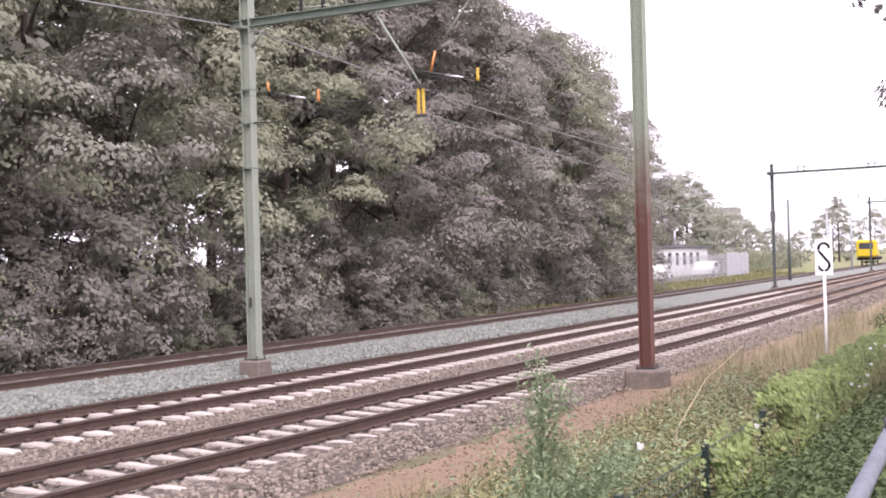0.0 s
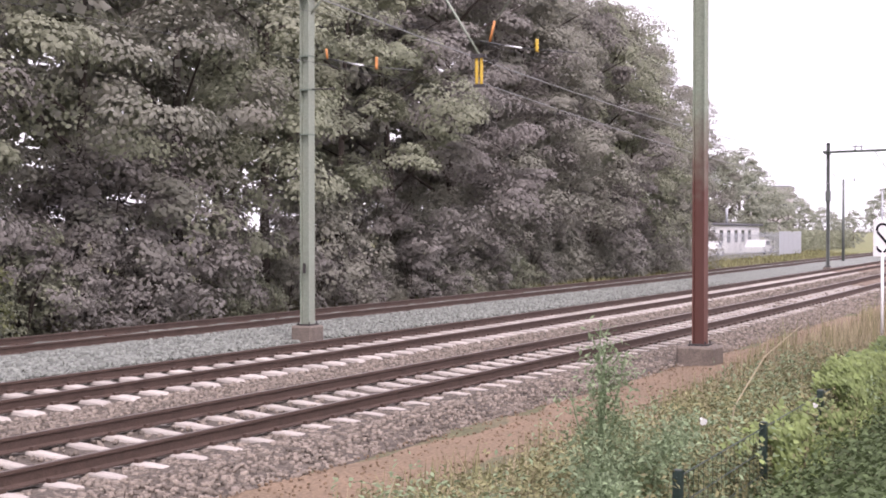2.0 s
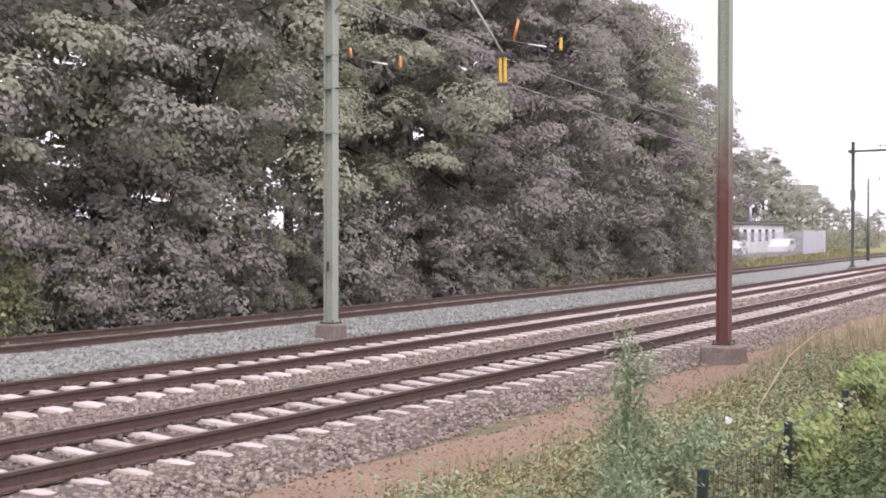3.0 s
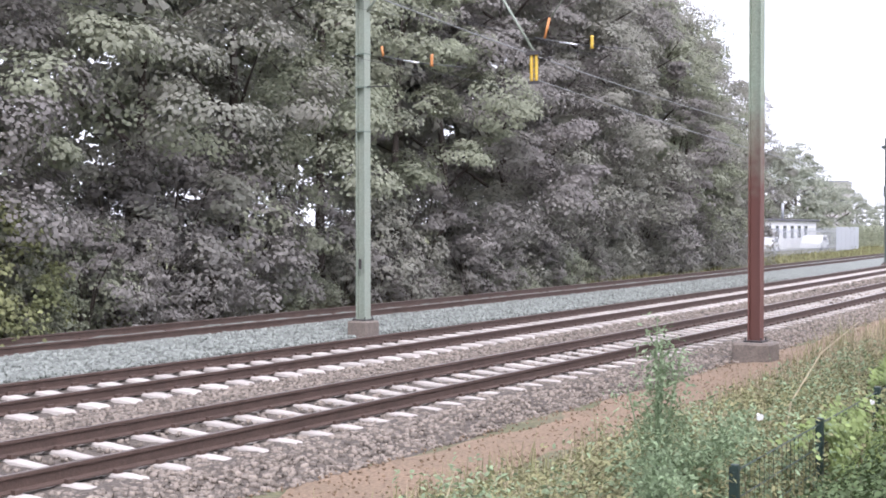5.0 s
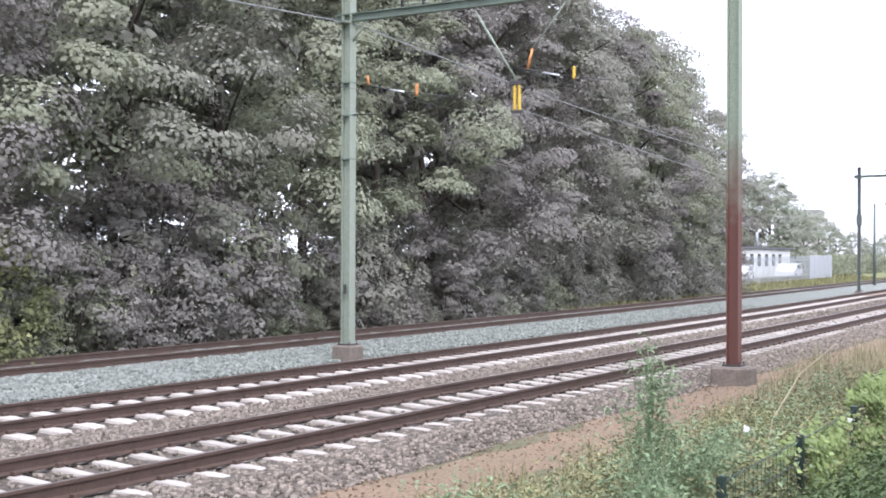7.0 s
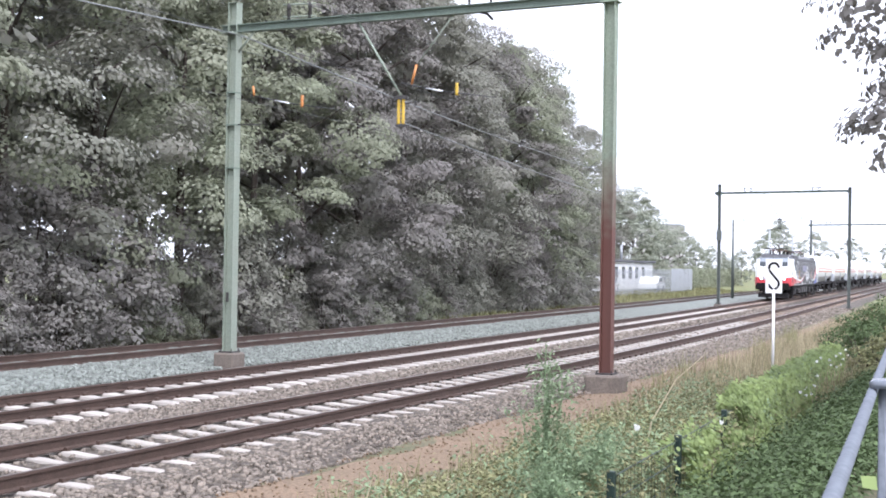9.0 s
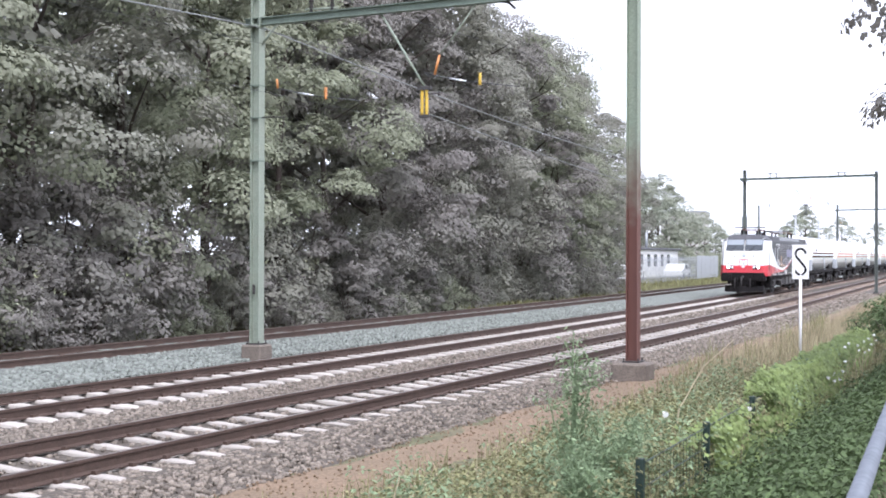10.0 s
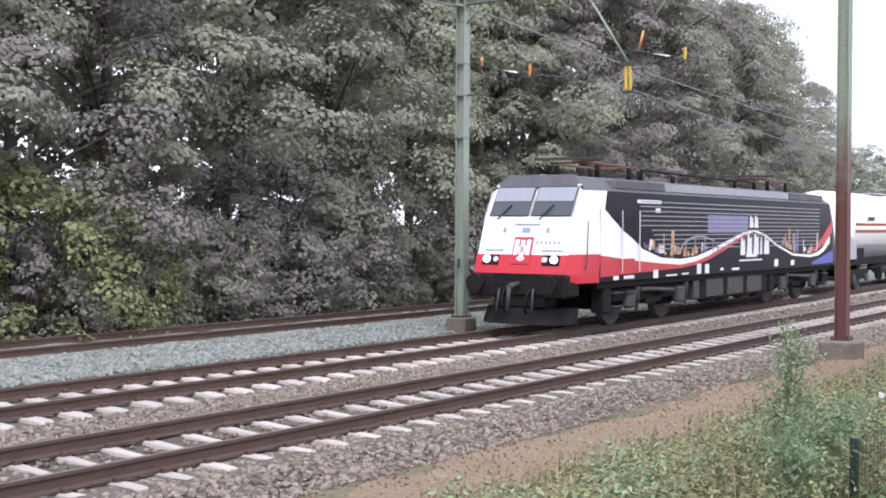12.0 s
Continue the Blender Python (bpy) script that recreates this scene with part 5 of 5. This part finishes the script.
def build_fence():
    fe = thing("mesh_fence", 0, 0, 0, "dark green wire mesh fence half hidden by climbing bindweed", "fence")
    x = -2.46
    while x < 14.5:
        y = fence_point(x)
        part("post", boxes((x - 0.03, x + 0.03, y - 0.03, y + 0.03, -0.8, FENCE_Z + 0.02), bevel=0.006), M["fence_green"], fe)
        x += 2.38
    bm = bmesh.new()
    for k in range(7):
        z = -0.55 + 0.19 * k
        tube(bm, [(-2.5, fence_point(-2.5), z), (14.3, fence_point(14.3), z)], 0.006, 4)
    for k in range(140):
        x = -2.46 + 0.12 * k
        tube(bm, [(x, fence_point(x), -0.6), (x, fence_point(x), FENCE_Z - 0.03)], 0.0022, 3, False)
    part("mesh_panel", bm, M["fence_green"], fe)
    rt = np.random.default_rng(31)
    h = thing("bindweed", 0, 0, 0, "bright green bindweed with white flowers hanging over the fence", "climbing plant")
    n = 52000
    x = -1.2 + 15.0 * rt.random(n)
    lump = np.array([noise.noise((k * 0.9, 1, 1)) for k in x])
    top = FENCE_Z + 0.1 + 0.14 * lump - 0.16 * (x < 2.8)
    u = rt.random(n) ** 0.8
    z = -0.45 + (top + 0.45) * u
    dens = np.array([noise.noise((a * 1.3, b * 1.6, 4)) for a, b in zip(x, z)])
    ok = ((dens > -0.28) | (x > 3.2)) & ((x > 2.8) | (dens > 0.18))
    # hanging swags stand out from the wire towards the open side
    swag = np.array([noise.noise((a * 2.2, b * 0.7, 9)) for a, b in zip(x, z)])
    off = rt.normal(size=n) * 0.05 - 0.1 - 0.12 * np.maximum(swag, 0) - 0.12 * (1 - u)
    over = rt.random(n) < 0.18
    off = np.where(over, rt.uniform(-0.15, 0.22, n), off)
    z = np.where(over, top - 0.05 + rt.normal(size=n) * 0.04, z)
    pts = np.stack([x, fence_point(x) + off, z], -1)
    face = np.stack([-0.45 + 0 * x, -1 + 0 * x, np.where(over, 1.4, 0.55)], -1)
    put("foliage", leaves("foliage", pts[ok], rt.uniform(0.04, 0.08, n)[ok], M["ivy"], rt, 0.9, 0.75, facing=face[ok]), h)
    for k in range(18):
        fx = rt.uniform(3.0, 13.5)
        fz = FENCE_Z + rt.uniform(-0.35, 0.16)
        bm = bmesh.new()
        tube(bm, [(0, 0, 0), (0, -0.03, 0.0), (0, -0.045, 0.0)], [0.006, 0.014, 0.023], 8)
        fl = part("flower", bm, M["bloom"], h, "white trumpet flower")
        fl.matrix_basis = pose(fx, fence_point(fx) - 0.27 + rt.normal() * 0.04, fz, rt.uniform(-30, 30), 0, rt.uniform(-70, 0))
    for fx, fy, fz in ((-3.13, -6.87, 1.09), (1.1, -6.56, 0.66)):
        bm = bmesh.new()
        tube(bm, [(0, 0, 0), (0, -0.03, 0.0), (0, -0.045, 0.0)], [0.006, 0.014, 0.024], 7)
        fl = part("flower", bm, M["bloom"], h, "white trumpet flower")
        fl.matrix_basis = pose(fx, fy, fz, 20, 0, -50)


build_fence()

HAND_Z = 1.79


def hand_y(x):
    return -9.05 + 0.071 * (x + 9.46)


def build_handrail():
    r = thing("handrail", 0, 0, 0, "blue-grey painted steel handrail with round-capped posts", "railing")
    part("top_tube", tubes(([(-10.32, hand_y(-10.32), HAND_Z), (24, hand_y(24), HAND_Z)], 0.0175), sides=12), M["rail_blue"], r)
    x = -7.42
    part("low_tube", tubes(([(-10.32, hand_y(-10.32), 0.75), (24, hand_y(24), 0.75)], 0.02), sides=10), M["rail_blue"], r)
    while x < 24:
        y = hand_y(x) - 0.045
        post = part("post", tubes(([(x, y, 0.5), (x, y, HAND_Z + 0.02)], 0.025), sides=12), M["rail_blue"], r)
        part("cap", tubes(([(x, y, HAND_Z + 0.02), (x, y, HAND_Z + 0.04), (x, y, HAND_Z + 0.05)], [0.055, 0.055, 0.04]), sides=16), M["rail_blue"], post, "flat round cap")
        x += 2.45
    part("brace_bar", tubes(([(-10.0, hand_y(-10.0) - 0.16, 1.49), (-7.3, hand_y(-7.3) - 0.1, 1.53)], 0.022), sides=8), M["rail_blue"], r)


build_handrail()


# ---- far side and distance ----
def hut():
    h = thing("site_cabin", 88, 23.1, 0, "long white site cabin with small dark windows behind a fence", "cabin", rz=3)
    part("wall", boxes((0, 25, 0, 4, 0, 2.7), bevel=0.03), M["hut"], h)
    part("roof", boxes((-0.3, 25.3, -0.3, 4.3, 2.7, 2.9), bevel=0.03), M["roof"], h)
    for k in range(8):
        part("window", boxes((1.2 + 2.7 * k, 2.3 + 2.7 * k, -0.03, 0.0, 1.2, 2.3)), M["glass"], h)
    part("flue", tubes(([(20, 2, 2.9), (20, 2, 4.4)], 0.12)), M["palisade"], h)
    fe = thing("palisade_fence", 72, 18.57, 0, "pale grey steel palisade fence in front of the cabin", "fence", rz=3)
    me = None
    for k in range(153):
        if me is None:
            o = part("pale", boxes((-0.035, 0.035, -0.008, 0.008, 0, 2.1)), M["palisade"], fe)
            me = o.data
        else:
            o = put("pale", me, fe)
        o.matrix_basis = pose(0.28 * k, 0, 0)
    part("fence_rail", boxes((0, 43, 0.021, 0.06, 0.4, 0.47), (0, 43, 0.021, 0.06, 1.8, 1.86)), M["palisade"], fe)
    for k in range(5):
        part("fence_panel", boxes((32 + 2.1 * k, 34.05 + 2.1 * k, -0.06, -0.03, 0.1, 2.2)), M["palisade"], fe, "solid grey sheet panel")


hut()


def parked_car(x, y, rz):
    c = thing("parked_car", x, y, 0, "white parked car seen through the palisade fence", "car", rz=rz)
    prof = [(-2.1, 0.35), (-2.1, 0.8), (-1.2, 0.95), (-0.6, 1.42), (0.9, 1.45), (1.7, 0.95), (2.1, 0.85), (2.1, 0.35)]
    bm = bmesh.new()
    a = [bm.verts.new((px, -0.85, pz)) for px, pz in prof]
    bm.faces.new(a)
    r = bmesh.ops.extrude_face_region(bm, geom=bm.faces[:])
    for e in r["geom"]:
        if isinstance(e, bmesh.types.BMVert):
            e.co.y = 0.85
    bmesh.ops.recalc_face_normals(bm, faces=bm.faces[:])
    part("body", bm, M["white"], c)
    for s in (-1.3, 1.3):
        for q in (-0.8, 0.8):
            part("wheel", tubes(([(s, q - 0.09, 0.32), (s, q + 0.09, 0.32)], 0.32), sides=14), M["under"], c)
    for s in (-1, 1):
        part("side_window", boxes((-0.7, 0.95, s * 0.855 - 0.004, s * 0.855 + 0.004, 0.98, 1.34)), M["glass"], c)


parked_car(88, 21.6, 8)
parked_car(103, 21.8, 4)


# distant trees, with the haze painted into their pale leaves
FAR = tree_kind(51, 9.0, 3.6, 0.4, M["leaf_far_haze"], 36, 340, 0.17, "green broadleaf tree beyond the cabin", 1.0, belly=0.95)
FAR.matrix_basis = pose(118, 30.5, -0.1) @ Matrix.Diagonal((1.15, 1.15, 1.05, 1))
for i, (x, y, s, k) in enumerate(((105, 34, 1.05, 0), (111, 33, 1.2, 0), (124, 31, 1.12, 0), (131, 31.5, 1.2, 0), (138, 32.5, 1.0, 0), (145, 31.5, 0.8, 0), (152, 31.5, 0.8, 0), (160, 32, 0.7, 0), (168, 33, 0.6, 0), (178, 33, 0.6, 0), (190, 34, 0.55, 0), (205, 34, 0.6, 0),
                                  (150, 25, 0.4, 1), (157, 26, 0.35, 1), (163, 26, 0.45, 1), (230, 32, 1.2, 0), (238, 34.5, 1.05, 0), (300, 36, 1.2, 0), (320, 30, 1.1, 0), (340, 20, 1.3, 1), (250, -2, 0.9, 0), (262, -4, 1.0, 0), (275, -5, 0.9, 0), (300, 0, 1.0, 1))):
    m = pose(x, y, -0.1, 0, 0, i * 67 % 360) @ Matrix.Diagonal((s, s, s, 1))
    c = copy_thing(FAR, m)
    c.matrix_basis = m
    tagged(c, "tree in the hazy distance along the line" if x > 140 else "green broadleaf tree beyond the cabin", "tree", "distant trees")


def block(x, y, w, d, h, floors):
    b = thing("apartment_building", x, y, 0, "pale apartment building in the distance", "building", rz=10)
    part("wall", boxes((0, w, 0, d, 0, h)), M["brick_far"], b)
    part("roof", boxes((-0.4, w + 0.4, -0.4, d + 0.4, h, h + 0.5)), M["roof_light"], b)
    for j in range(floors):
        for k in range(int(d / 3)):
            part("window", boxes((-0.06, 0.0, 0.8 + 3 * k, 2.3 + 3 * k, 1 + 3 * j, 2.4 + 3 * j)), M["glass"], b)


block(420, 98, 22, 15, 17, 5)


def yellow_machine(x, y):
    m = thing("rail_crane", x, y, 0, "bright yellow track machine standing on the siding", "rail vehicle", rz=math.degrees(slope(x)))
    part("frame", boxes((0, 9, -1.2, 1.2, 0.7, 1.1), bevel=0.05), M["under"], m)
    part("cab", boxes((0.0, 2.6, -1.3, 1.3, 1.1, 3.4), bevel=0.2), M["vehicle_yellow"], m)
    part("engine_hood", boxes((2.7, 6.5, -1.1, 1.1, 1.1, 2.5), bevel=0.15), M["vehicle_yellow"], m)
    part("cab_window", boxes((-0.02, 0.0, -0.9, 0.9, 2.2, 3.0)), M["glass"], m)
    for a in (1.5, 7.5):
        ws = part("wheelset", wheel_mesh(0.42), M["steel"], m)
        ws.matrix_basis = pose(a, 0, 0.42)


yellow_machine(168, NEAR_C + 0.75 + bend(168))


def small_digger(x, y):
    m = thing("site_cart", x, y, -0.1, "small yellow site cart beside the siding", "cart")
    part("tub", boxes((-0.9, 0.9, -0.5, 0.5, 0.35, 1.0), bevel=0.1), M["vehicle_yellow"], m)
    part("hood", boxes((-0.2, 0.8, -0.35, 0.35, 1.0, 1.5), bevel=0.08), M["vehicle_yellow"], m)
    for a in (-0.6, 0.6):
        part("wheel", tubes(([(a, -0.5, 0.3), (a, 0.5, 0.3)], 0.3), sides=12), M["under"], m)


small_digger(150, 20.0)


def pole(x, y, h, label, m):
    p = thing("line_pole", x, y + bend(x), -0.3, label, "pole", "slender poles")
    part("shaft", tubes(([(0, 0, 0), (0, 0, h)], [0.13, 0.08])), m, p)
    part("pole_cap", tubes(([(0, 0, h), (0, 0, h + 0.05)], 0.1)), m, p)


pole(94.8, 9.2, 6.6, "slender dark pole beside the siding", M["mast_far"])
pole(118, 9.2, 6.5, "slender pale pole beside the siding", M["palisade"])
pole(140, 9.4, 6.5, "slender pale pole beside the siding", M["palisade"])


def green_screen():
    s = thing("green_hedge", 100, 16.5 + bend(105), 0, "clipped green hedge along the far yard", "hedge", rz=5)
    rt = np.random.default_rng(61)
    n = 9000
    pts = np.stack([rt.uniform(8, 62, n), rt.normal(size=n) * 0.35, rt.random(n) ** 0.7 * 2.3], -1)
    put("foliage", leaves("foliage", pts, rt.uniform(0.2, 0.34, n), M["leaf_b"], rt), s)


green_screen()


def hanging_branch():
    rt = np.random.default_rng(71)
    t = thing("tree", 6.3, -10.75, 0.5, "dark tree whose branches hang in from above the handrail", "tree")
    bm = bmesh.new()
    tube(bm, [(0, 0, 0), (0.1, 0, 4), (0.0, 0.2, 9)], [0.25, 0.2, 0.1], 8)
    tube(bm, [(0.05, 0.05, 4.2), (0.3, 1.4, 5.2), (0.5, 2.6, 5.6)], [0.12, 0.08, 0.03], 6)
    tube(bm, [(0.05, 0.05, 5.6), (0.3, 1.6, 6.8), (0.4, 2.6, 7.4)], [0.12, 0.08, 0.03], 6)
    part("trunk", bm, M["bark"], t)
    pts, face = crown_points(rt, 3.4, 3.4, 2.7, 11, 110, 440, 0.75)
    put("crown", leaves("crown", pts, rt.uniform(0.09, 0.15, len(pts)), M["leaf_p"], rt, slim=0.75, facing=face), t)


hanging_branch()

motions()
